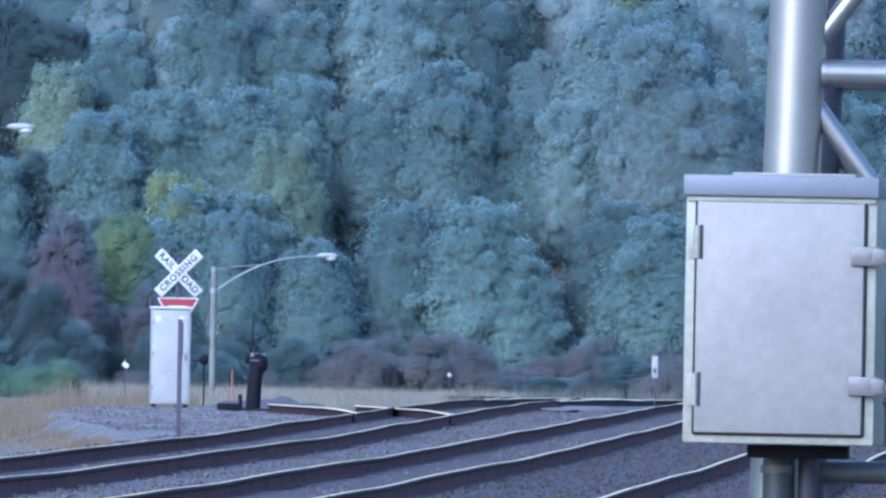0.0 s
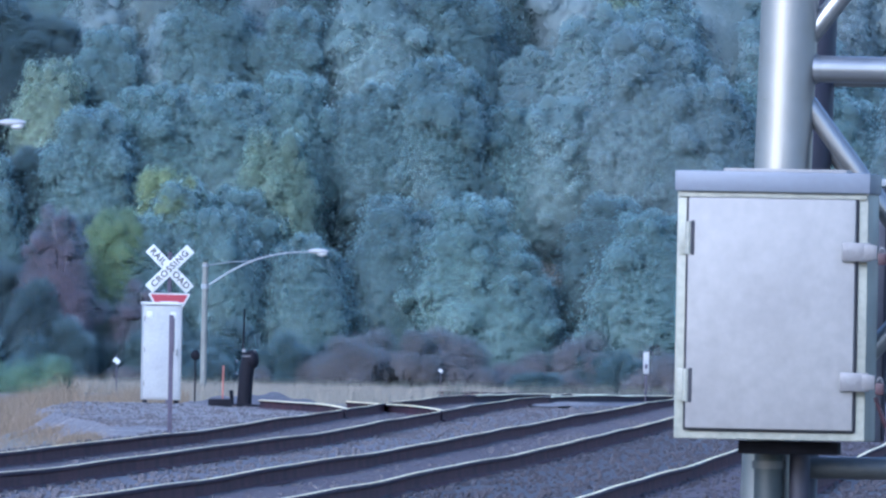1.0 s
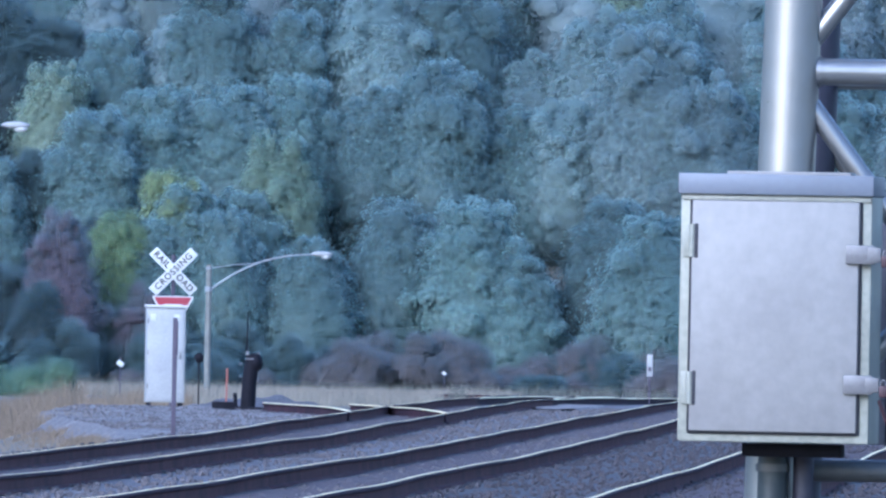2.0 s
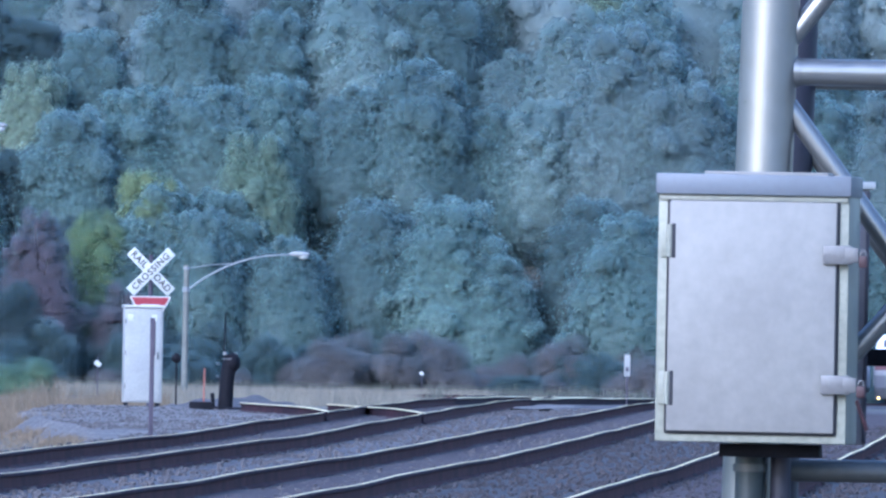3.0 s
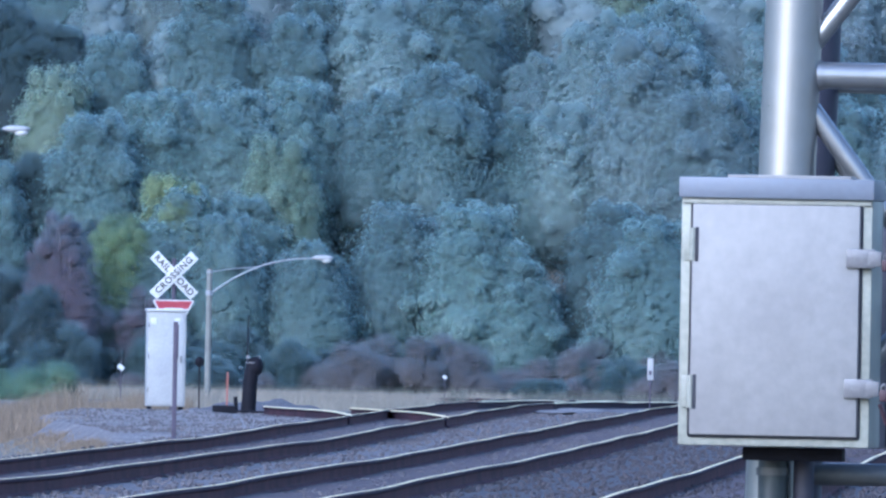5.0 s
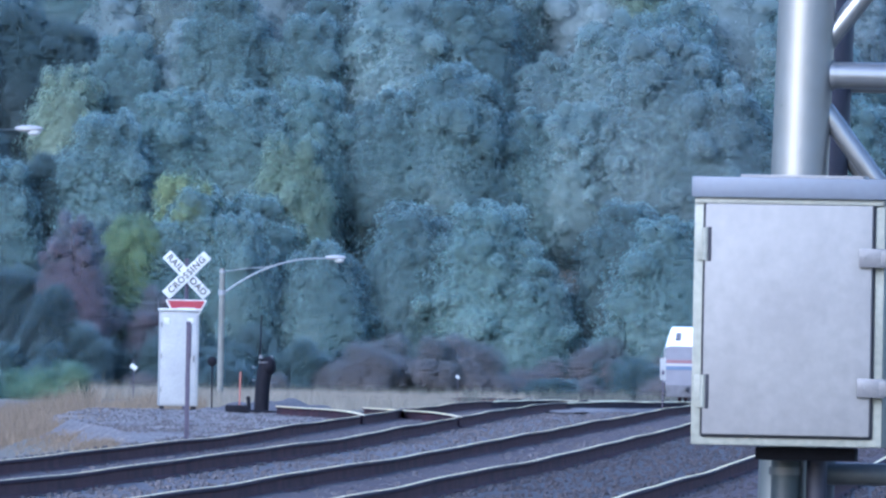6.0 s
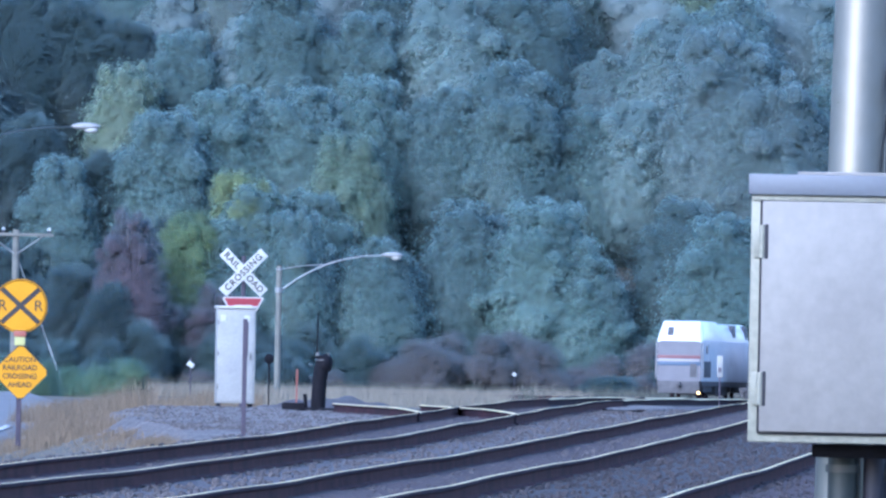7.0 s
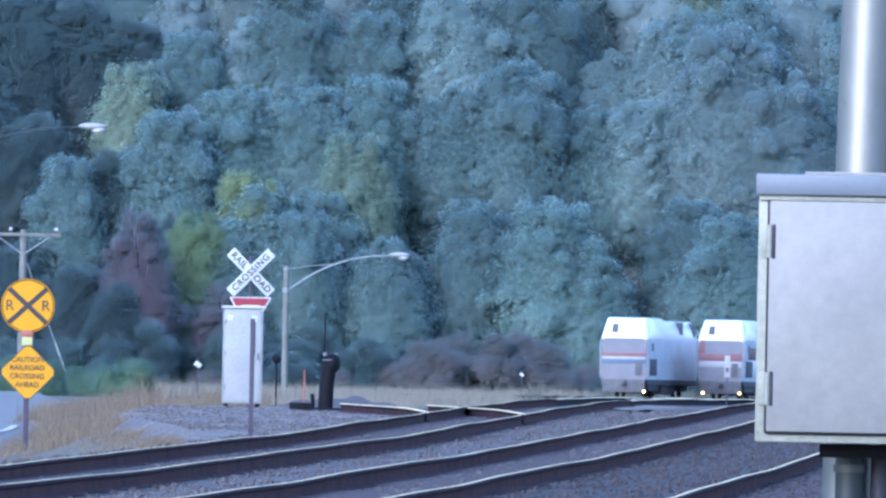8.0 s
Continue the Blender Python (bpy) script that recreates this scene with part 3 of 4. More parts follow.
def build_plain_post():
    x, y = -3.49, 212.0
    ob = thing("sign_post", pose(x, y, rail_z(y) - 0.30), "slender grey steel sign post seen edge on", "post")
    part("post", bm_box(0.062, 0.05, 1.80, (0, 0, 0.82), 0.006), M_POST, ob)
    part("sign_plate", bm_box(0.008, 0.30, 0.45, (0.036, 0.0, 1.45), 0.002), M_POST, ob)
    return ob


def build_switch():
    x, y = -3.28, 278.0
    z = rail_z(y) - 0.17
    ob = thing("switch_stand", pose(x, y, z), "black iron railway switch machine standing on ballast", "switch stand")
    bm = bm_tube([(0, 0, 0), (0.01, 0, 0.25), (0.02, 0, 0.5), (0.045, 0, 0.72), (0.075, 0, 0.88), (0.085, 0, 0.95)], 0.135, 0.125, 14)
    part("body", bm, M_BLACKIRON, ob)
    part("cap", bm_rod((0.085, 0, 0.93), (0.09, 0, 0.985), 0.135, 0.07, 16), M_BLACKIRON, ob)
    bm = bmesh.new()
    bmesh.ops.create_uvsphere(bm, u_segments=14, v_segments=8, radius=0.14, matrix=Matrix.Translation((0.12, -0.02, 0.84)) @ Matrix.Diagonal((0.95, 1, 1.25, 1)))
    part("head", bm, M_BLACKIRON, ob)
    for kx, kz in ((-0.02, 1.0), (0.17, 0.985)):
        part("cap_bolt", bm_rod((kx, -0.03, kz - 0.03), (kx, -0.03, kz + 0.03), 0.035, 0.025, 10), M_LATCH, ob)
    for zz in (0.58, 0.80):
        part("bolt", bm_rod((-0.12, -0.05, zz), (-0.16, -0.06, zz + 0.02), 0.018, sides=8), M_LATCH, ob)
    part("strap", bm_tube([(0.085 + 0.137 * math.cos(a), 0.137 * math.sin(a), 0.90) for a in [math.tau * i / 16 for i in range(17)]], 0.012), M_LATCH, ob)
    part("base_box", bm_box(0.42, 0.4, 0.17, (-0.42, 0, 0.06), 0.03), M_BLACKIRON, ob)
    part("base_box", bm_box(0.34, 0.5, 0.13, (0.52, 0.1, 0.04), 0.04), M_BLACKIRON, ob)
    part("rod", bm_rod((-0.6, 0, 0.05), (0.95, -0.8, 0.03), 0.022, sides=8), M_BLACKIRON, ob)
    part("lever", bm_rod((-0.21, 0, 0.05), (-0.23, 0, 0.30), 0.035, sides=10), M_BLACKIRON, ob)
    return ob


def build_stake():
    x, y = -3.95, 300.0
    ob = thing("marker_stake", pose(x, y, rail_z(y) - 0.27), "thin orange marker stake in the gravel", "stake")
    part("stake", bm_rod((0, 0, -0.1), (0.01, 0, 0.78), 0.017, 0.014, 8), M_ORANGE, ob)
    return ob


def build_antenna():
    x, y = -4.0, 335.0
    ob = thing("signal_rod", pose(x, y, rail_z(y) - 0.27), "thin dark upright rod behind the switch machine", "rod")
    part("rod", bm_rod((0, 0, 0), (0.02, 0, 1.95), 0.022, 0.016, 8), M_BLACKIRON, ob)
    part("foot", bm_rod((0, 0, -0.05), (0, 0, 0.1), 0.05, sides=8), M_BLACKIRON, ob)
    return ob


def build_bell():
    x, y = -5.55, 372.0
    ob = thing("crossing_bell", pose(x, y, rail_z(y) - 0.3), "small dark bell on a thin post behind the case", "bell")
    part("post", bm_rod((0, 0, -0.1), (0, 0, 1.0), 0.022, sides=10), M_BLACKIRON, ob)
    bm = bmesh.new()
    bmesh.ops.create_uvsphere(bm, u_segments=14, v_segments=8, radius=0.11, matrix=Matrix.Translation((0, 0, 1.03)) @ Matrix.Diagonal((1, 0.6, 1.1, 1)))
    part("gong", bm, M_BLACKIRON, ob)
    return ob


def build_marker():
    x, y = 4.74, 351.0
    zb = rail_z(y) - 0.3
    ob = thing("trackside_marker", pose(x, y, zb), "white trackside marker plate on a thin post", "marker")
    part("post", bm_box(0.03, 0.03, 1.0, (0, 0.02, 0.45), 0.004), M_POST, ob)
    part("plate", bm_box(0.125, 0.012, 0.48, (0, 0, 1.02), 0.004), M_CASE, ob)
    part("symbol", bm_box(0.06, 0.004, 0.10, (0.0, -0.009, 0.94), 0.001), M_POST, ob, "small dark bar on the plate")
    return ob


def build_small_reflector(x, y, z, s):
    ob = thing("reflector_post", pose(x, y, ground_z(x, y)), "small white reflector on a thin stake among weeds", "reflector", "reflectors in the weeds")
    h = z - ground_z(x, y)
    part("stake", bm_rod((0, 0.01, -0.1), (0, 0.01, h + s), 0.014, sides=8), M_POST, ob)
    part("plate", bm_box(0.20 * s * 5, 0.01, 0.14 * s * 5, (0, 0, h), 0.003, turn=pose(0, 0, 0, 0, 35, 0)), M_SIGNWHITE, ob)
    return ob


build_case()
build_crossbuck()
build_plain_post()
build_switch()
build_stake()
build_antenna()
build_bell()
build_marker()
build_small_reflector(-9.3, 468, 0.58, 0.2)
build_small_reflector(0.45, 800, -0.05, 0.2)

# ------------------------------------------------------------------ warning signs by the road


def ring(r, n=48):
    return [(r * math.cos(i * math.tau / n), r * math.sin(i * math.tau / n)) for i in range(n)]


def diamond(r, c=0.045):
    pts = []
    for k in range(4):
        a = k * math.pi / 2
        for d in (-c, c):
            pts.append((r * math.cos(a) * (1 - abs(d) * 0.9) - d * math.sin(a), r * math.sin(a) * (1 - abs(d) * 0.9) + d * math.cos(a)))
    return pts


def build_warning_sign():
    x, y = -7.97, 259.9
    zb = min(ground_z(x, y), -0.6)
    ob = thing("railroad_warning_sign", pose(x, y, zb), "yellow round railroad warning sign above an orange diamond sign", "warning sign")
    part("post", bm_box(0.085, 0.05, 3.05, (0.0, 0.05, 1.15), 0.008), M_POST, ob)
    zr = 1.765 - zb
    disc = part("round_sign", bm_plate(ring(0.452), 0.006), M_SIGNBLACK, ob, "round yellow sign with a black cross", at=pose(0, 0, zr))
    part("sheeting", bm_plate(ring(0.438), 0.003), M_SIGNYELLOW, disc, at=pose(0, -0.004, 0))
    part("border", bm_ring(0.425, 0.412), M_SIGNBLACK, disc, at=pose(0, -0.0065, 0))
    for a in (42, -42):
        part("cross_bar", bm_box(0.82, 0.003, 0.078), M_SIGNBLACK, disc, at=pose(0, -0.0075 - 0.001 * (a > 0), 0, 0, a, 0))
    for lx in (-0.295, 0.295):
        write("R", 0.25, M_SIGNBLACK, disc, pose(lx, -0.009, -0.005))
    zd = 0.675 - zb
    dia = part("diamond_sign", bm_plate(diamond(0.455), 0.006), M_SIGNBLACK, ob, "orange-yellow diamond sign with black words", at=pose(0.02, 0, zd))
    part("sheeting", bm_plate(diamond(0.440), 0.003), M_SIGNYELLOW, dia, at=pose(0, -0.004, 0))
    for text, z in (("CAUTION", 0.205), ("RAILROAD", 0.072), ("CROSSING", -0.068), ("AHEAD", -0.205)):
        write(text, 0.118, M_SIGNBLACK, dia, pose(-0.01, -0.009, z), 0.015)
    part("tag", bm_box(0.17, 0.02, 0.15, (0, -0.015, 1.19 - zb), 0.004), M_TAG, ob, "pale yellow square tag between the signs")
    part("reflector", bm_box(0.2, 0.015, 0.10, (0, -0.028, 1.31 - zb), 0.02), M_ORANGE, ob)
    return ob


def bm_ring(r1, r0, n=48):
    bm = bmesh.new()
    o, i = [bm.verts.new((x, 0, z)) for x, z in ring(r1, n)], [bm.verts.new((x, 0, z)) for x, z in ring(r0, n)]
    for k in range(n):
        bm.faces.new((o[k], o[(k + 1) % n], i[(k + 1) % n], i[k]))
    bmesh.ops.solidify(bm, geom=bm.faces, thickness=0.002)
    return bm


build_warning_sign()


# ------------------------------------------------------------------ street lamps and the power line


def build_street_lamp(x, y, z_lamp, reach, z_pole, side, r_pole, label, arm_mat, arm_r):
    zb = ground_z(x, y)
    ob = thing("street_lamp", pose(x, y, zb), label, "street lamp", "street lamps")
    hp, hl = z_pole - zb, z_lamp - zb
    part("pole", bm_rod((0, 0, -0.3), (0, 0, hp), r_pole * 1.12, r_pole * 0.92), M_POLE, ob, "weathered wooden pole")
    pts = []
    low = hp - 0.95
    for i in range(15):
        u = i / 14
        pts.append((side * (0.1 + (reach - 0.45) * u), 0, low + (hl - low) * (1 - (1 - u) ** 2.3)))
    part("arm", bm_tube(pts, arm_r, arm_r * 0.7, 10), arm_mat, ob, "curved aluminium arm")
    q = pts[6]
    part("stay", bm_tube([(side * 0.08, 0, hp - 0.12), (side * 0.9, 0, hp + 0.02), (q[0], 0, q[2] + 0.01)], 0.018, 0.016, 8), M_LAMPARM, ob)
    part("clamp", bm_rod((0, 0, low - 0.1), (0, 0, low + 0.1), r_pole * 1.25), M_LAMPARM, ob)
    part("clamp", bm_rod((0, 0, hp - 0.18), (0, 0, hp - 0.08), r_pole * 1.1), M_LAMPARM, ob)
    bm = bmesh.new()
    bmesh.ops.create_uvsphere(bm, u_segments=20, v_segments=10, radius=0.5, matrix=Matrix.Translation((side * (reach - 0.12), 0, hl + 0.03)) @ Matrix.Diagonal((0.86, 0.36, 0.22, 1)))
    head = part("lamp_head", bm, M_CASE, ob, "pale cobra-head lamp")
    bm = bmesh.new()
    bmesh.ops.create_uvsphere(bm, u_segments=16, v_segments=8, radius=0.5, matrix=Matrix.Translation((side * (reach + 0.03), 0, hl - 0.06)) @ Matrix.Diagonal((0.42, 0.28, 0.24, 1)))
    part("lens", bm, M_SIGNWHITE, head)
    return ob


build_street_lamp(-8.98, 623.7, 4.80, 4.55, 4.32, 1, 0.115, "street lamp with a curved aluminium arm on a wooden pole", M_LAMPARM, 0.04)
build_street_lamp(-17.6, 467.8, 7.52, 5.2, 7.0, 1, 0.12, "street lamp on a long thin arm over the road", M_DARKARM, 0.024)


def build_utility_pole():
    x, y = -19.35, 623.7
    zb = ground_z(x, y)
    ob = thing("utility_pole", pose(x, y, zb), "weathered wooden utility pole with a crossarm and insulators", "utility pole")
    top = 5.55 - zb
    part("pole", bm_rod((0, 0, -0.3), (0, 0, top), 0.17, 0.13), M_POLE, ob)
    arm = part("crossarm", bm_box(2.95, 0.1, 0.13, (0, -0.17, top - 0.2), 0.012), M_POLE, ob)
    for ix in (-1.35, -0.5, 1.3):
        ins = part("insulator", bm_rod((ix, -0.17, top - 0.13), (ix, -0.17, top - 0.02), 0.035, sides=10), M_POST, arm)
        part("bell", bm_rod((ix, -0.17, top - 0.02), (ix, -0.17, top + 0.09), 0.075, 0.045, 12), M_SIGNWHITE, ins)
    for sx in (-1, 1):
        part("brace", bm_rod((sx * 1.05, -0.12, top - 0.26), (0.05 * sx, -0.12, top - 0.95), 0.022, sides=8), M_WIRE, ob)
    part("guy_wire", bm_rod((0.1, 0, top - 1.2), (2.15, -0.4, 0.0), 0.014, sides=6), M_WIRE, ob)
    a, b = Vector((0.1, 0, top - 1.2)), Vector((2.15, -0.4, 0.0))
    part("guy_guard", bm_rod(a.lerp(b, 0.60), a.lerp(b, 0.99), 0.03, sides=10), M_CASE, ob, "pale guy wire guard sleeve")
    return ob


build_utility_pole()

# ------------------------------------------------------------------ the locomotives


def build_loco(label, stripe, lights, wide=False):
    """A cab locomotive; its nose points along -y and its wheels stand at z = 0."""
    loco = thing("locomotive", Matrix.Identity(4), label, "locomotive", "locomotives on the two tracks")
    w, lo, belt, roof, length = 1.36, 1.05, 3.42, 4.58, 20.5

    def section(y, k, top):
        """Half outline at y: k narrows it, top is the roof's height."""
        b = min(belt, top - 0.10)
        shoulder, crest = (0.94, 0.80) if y < 7.1 else (0.90, 0.70)
        return [(-w * k, y, lo), (-w * k, y, b), (-w * k * shoulder, y, b + (top - b) * 0.55), (-w * k * crest, y, top), (w * k * crest, y, top), (w * k * shoulder, y, b + (top - b) * 0.55), (w * k, y, b), (w * k, y, lo)]
    bm = bmesh.new()
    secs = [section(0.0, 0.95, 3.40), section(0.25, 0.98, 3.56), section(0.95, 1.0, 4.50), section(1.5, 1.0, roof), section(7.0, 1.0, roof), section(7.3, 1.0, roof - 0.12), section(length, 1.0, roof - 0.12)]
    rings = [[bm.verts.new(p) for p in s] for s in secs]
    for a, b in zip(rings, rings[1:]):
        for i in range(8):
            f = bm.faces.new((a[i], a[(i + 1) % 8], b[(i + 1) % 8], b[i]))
            # faces above the belt are whitened: the sky's reflection is painted on
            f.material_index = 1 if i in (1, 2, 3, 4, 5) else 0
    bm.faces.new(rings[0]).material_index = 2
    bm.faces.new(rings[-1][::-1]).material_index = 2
    body = part("body", mesh_of("body", bm, M_LOCOSILVER, M_LOCOROOF, M_LOCONOSE), None, loco, "silver body, nose darkened and side lightened against the light, roof whitened for reflected sky")
    if not wide:
        part("stripe", bm_box(2 * w * 0.94, 0.03, 0.20, (0, -0.012, 2.46), 0.004), stripe, loco, "red nose stripe")
        part("stripe", bm_box(2 * w * 0.94, 0.03, 0.15, (0, -0.012, 2.27), 0.004), M_LOCOWHITE, loco, "white nose stripe")
        part("stripe", bm_box(2 * w * 0.94, 0.03, 0.22, (0, -0.012, 2.07), 0.004), M_LOCOBLUE, loco, "blue nose stripe")
    else:
        part("nose_panel", bm_box(2 * w * 0.92, 0.02, 0.42, (0, -0.006, 2.42), 0.004), stripe, loco, "broad red nose band")
        part("nose_edge", bm_box(0.34, 0.02, 0.78, (-w * 0.79, -0.006, 3.02), 0.004), stripe, loco)
        part("nose_band", bm_box(2 * w * 0.92, 0.02, 0.34, (0, -0.006, 2.02), 0.004), M_LOCOWHITE, loco, "white nose band")
        part("side_panel", bm_box(0.02, 9.0, 1.0, (w + 0.006, 6.5, 1.75), 0.004), M_LOCOROOF, loco, "white lower side panel")
        part("side_panel", bm_box(0.02, 9.0, 0.7, (w + 0.006, 6.5, 2.65), 0.004), stripe, loco, "red side panel")
    for sx in (-1, 1):
        win = part("windshield", bm_box(0.86, 0.03, 0.62, (sx * 0.56, 0.57, 3.98), 0.02, turn=pose(0, 0, 0, -36.5, 0, 0)), M_LOCOROOF, loco, "sloping windshield painted white for the reflected sky")
        part("side_window", bm_box(0.02, 0.75, 0.5, (sx * (w + 0.004), 2.1, 2.92), 0.01), M_LOCOGLASS, loco)
        part("cab_door", bm_box(0.02, 0.7, 1.75, (sx * (w + 0.004), 3.2, 1.95), 0.01), M_LOCOSILVER, loco)
        part("handrail", bm_rod((sx * (w + 0.02), 0.12, 1.2), (sx * (w + 0.02), 0.12, 3.3), 0.032, sides=8), M_LOCOWHITE, loco)
        part("step_well", bm_box(0.05, 2.9, 0.95, (sx * (w + 0.0), 2.3, 1.75), 0.02), M_LOCODARK, loco)
        part("skirt", bm_box(0.06, length - 0.6, 0.35, (sx * (w - 0.06), length / 2, 0.92), 0.02), M_LOCODARK, loco)
        for gy in (7.5, 10.5, 13.5):
            part("side_grille", bm_box(0.02, 2.0, 1.1, (sx * (w + 0.004), gy, 2.5), 0.01), M_LOCOSILVER, loco)
    # dark plate that marks a window in the whitened glass
    part("dark_window_patch", bm_box(0.36, 0.06, 0.62, (-0.60, 0.53, 3.96), 0.01, turn=pose(0, 0, 0, -36.5, 0, 0)), M_LOCODARK, loco)
    part("roof_hatch", bm_box(1.3, 3.2, 0.14, (0, 9.6, roof - 0.1), 0.03), M_LOCOSILVER, loco)
    part("dark_roof_box", bm_box(2.6, 1.3, 1.02, (0, 14.4, roof - 0.68), 0.05), M_LOCODARK, loco, "dark box across the roof between the hoods")
    part("front_step", bm_box(0.40, 0.05, 0.80, (0.85, -0.02, 1.68), 0.02), M_LOCODARK, loco)
    part("end_block", bm_box(2.66, 1.3, 1.9, (0, 19.75, roof - 1.12), 0.3), M_LOCODARK, loco, "dark rounded block at the rear end")
    part("pilot", bm_box(2.45, 0.35, 0.75, (0, 0.12, 0.68), 0.06), M_LOCODARK, loco)
    part("coupler", bm_box(0.25, 0.5, 0.25, (0, -0.2, 0.86), 0.05), M_LOCODARK, loco)
    part("fuel_tank", bm_box(2.3, 5.0, 0.8, (0, length / 2, 0.62), 0.12), M_LOCODARK, loco)
    for lx in lights:
        part("ditch_light", bm_rod((lx, -0.10, 0.36), (lx, -0.16, 0.36), 0.068, sides=14), M_DITCH, loco, "glowing amber ditch light")
    for ty in (4.2, length - 4.2):
        truck = part("truck", bm_box(2.3, 4.0, 0.42, (0, ty, 0.62), 0.06), M_LOCODARK, loco)
        for ay in (-1.35, 1.35):
            part("axle", bm_rod((-0.9, ty + ay, 0.5), (0.9, ty + ay, 0.5), 0.09, sides=10), M_LOCODARK, truck)
            for sx in (-1, 1):
                part("wheel", bm_rod((sx * 0.70, ty + ay, 0.5), (sx * 0.83, ty + ay, 0.5), 0.5, sides=24), M_RUST, truck)
    return loco


LEAD = build_loco("silver passenger locomotive with red, white and blue nose stripes", M_LOCORED, (1.20,))
SECOND = build_loco("silver passenger locomotive with a broad red and white nose", M_LOCORED, (-0.98, 1.15), True)
SPEED = 26.1


def motions():
    heading = math.degrees(math.atan(SLOPE))
    ux, uy = math.sin(math.atan(SLOPE)), math.cos(math.atan(SLOPE))
    for loco, line, lag in ((LEAD, track_a, 0.0), (SECOND, track_b, 9.7)):
        rows = []
        for t in (0.0, 1.0, 2.0, 3.0, 4.0, 5.0, 6.0, 7.0, 8.0):
            y = FRONT[1] + (SPEED * (8.0 - t) + min(4.0, 2.4 * max(0.0, 7.0 - t)) + lag) * uy
            z = rail_z(y)
            tilt = math.degrees(math.atan((rail_z(y + 20) - z) / 20))
            rows.append((t, pose(line(y), y, z, tilt, 0, -heading)))
        walk(loco, rows)


# ------------------------------------------------------------------ trees and undergrowth


def ball(level):
    """The points and faces of a round clump of radius 1."""
    bm = bmesh.new()
    bmesh.ops.create_icosphere(bm, subdivisions=level, radius=1)
    bm.verts.ensure_lookup_table()
    v, f = np.array([tuple(p.co) for p in bm.verts]), np.array([[q.index for q in c.verts] for c in bm.faces])
    bm.free()
    return v, f


BALL_V, BALL_F = ball(2)


def leaf_cloud(name, lobes, count, size, seed, mat, middle):
    """A crown: dense inner clumps, and leaves laid like shingles over them with a ragged fringe; middle is the crown's heart."""
    rng = np.random.default_rng(seed)
    cs, rs = np.array([l[0] for l in lobes], float), np.array([l[1] for l in lobes], float)
    pick = rng.choice(len(lobes), size=count * 3, p=rs**2 / (rs**2).sum())
    d = rng.normal(size=(len(pick), 3))
    d[:, 2] = d[:, 2] * 0.85 + 0.2
    d /= np.linalg.norm(d, axis=1)[:, None]
    loose = rng.random(len(pick)) < 0.3
    reach = np.where(loose, 0.9 + 0.45 * rng.random(len(pick)), 0.86 + 0.2 * rng.random(len(pick)))
    p = cs[pick] + d * (rs[pick] * reach)[:, None] + rng.normal(size=(len(pick), 3)) * size * 0.2
    deep = np.min(np.linalg.norm(p[:, None, :] - cs[None], axis=2) / rs[None], axis=1)
    keep = np.where(deep > 0.72)[0][:count]
    p, d, n = p[keep], d[keep], len(keep)
    out = p - np.array(middle)
    out /= np.linalg.norm(out, axis=1)[:, None]
    soft = 0.32 * d + 0.62 * out + np.array([0, 0, 0.3])
    soft /= np.linalg.norm(soft, axis=1)[:, None]
    nrm = soft + rng.normal(size=(n, 3)) * 0.27
    nrm /= np.linalg.norm(nrm, axis=1)[:, None]
    t = np.cross(nrm, rng.normal(size=(n, 3)))
    t /= np.linalg.norm(t, axis=1)[:, None]
    b = np.cross(nrm, t)
    s = size * (0.6 + 0.8 * rng.random(n))[:, None]
    v = np.stack([p - t * s * 0.5 - b * s * 0.3, p + t * s * 0.6, p - t * s * 0.4 + b * s * 0.36], axis=1).reshape(-1, 3)
    f = np.arange(3 * n).reshape(-1, 3)
    shade = np.repeat(soft, 3, axis=0)
    cores, faces, normals, base = [v], [f], [shade], len(v)
    for c, r in zip(cs, rs):
        lump = 0.84 * (1 + 0.12 * rng.normal(size=len(BALL_V)).clip(-1.5, 1.5))
        q = c + BALL_V * (r * lump)[:, None]
        o = q - np.array(middle)
        o /= np.linalg.norm(o, axis=1)[:, None]
        cores.append(q), faces.append(BALL_F + base), normals.append(BALL_V * 0.32 + o * 0.62 + np.array([0, 0, 0.3]))
        base += len(BALL_V)
    me = bpy.data.meshes.new(name)
    me.from_pydata(np.concatenate(cores).tolist(), [], np.concatenate(faces).tolist())
    me.materials.append(mat)
    me.shade_smooth()
    ns = np.concatenate(normals)
    me.normals_split_custom_set_from_vertices((ns / np.linalg.norm(ns, axis=1)[:, None]).tolist())
    return me


def crown_lobes(rng, height, width, count, low=0.06):
    """Boughs, each a cluster of uneven clumps; the outline is ragged."""
    lobes = [((0, 0, height * h), width * k) for h, k in ((0.16, 0.36), (0.30, 0.42), (0.46, 0.43), (0.62, 0.37), (0.78, 0.27))]
    for i in range(count):
        h = low + (1 - low) * ((i + rng.random()) / count) ** 0.9
        spread = width * 0.5 * math.sin(math.pi * min(0.95, 0.22 + 0.72 * h)) ** 0.7
        a, q = i * 2.4 + rng.random(), spread * (0.60 + 0.26 * rng.random())
        big = width * (0.055 + 0.07 * rng.random())
        c = Vector((q * math.cos(a), q * math.sin(a), height * h - big * 0.4))
        for k in range(4):
            d = Vector((rng.gauss(0, 1), rng.gauss(0, 1), rng.gauss(0.2, 0.8))).normalized()
            lobes.append((tuple(c + d * big * rng.uniform(0.3, 1.1)), big * rng.uniform(0.4, 0.9)))
    return lobes


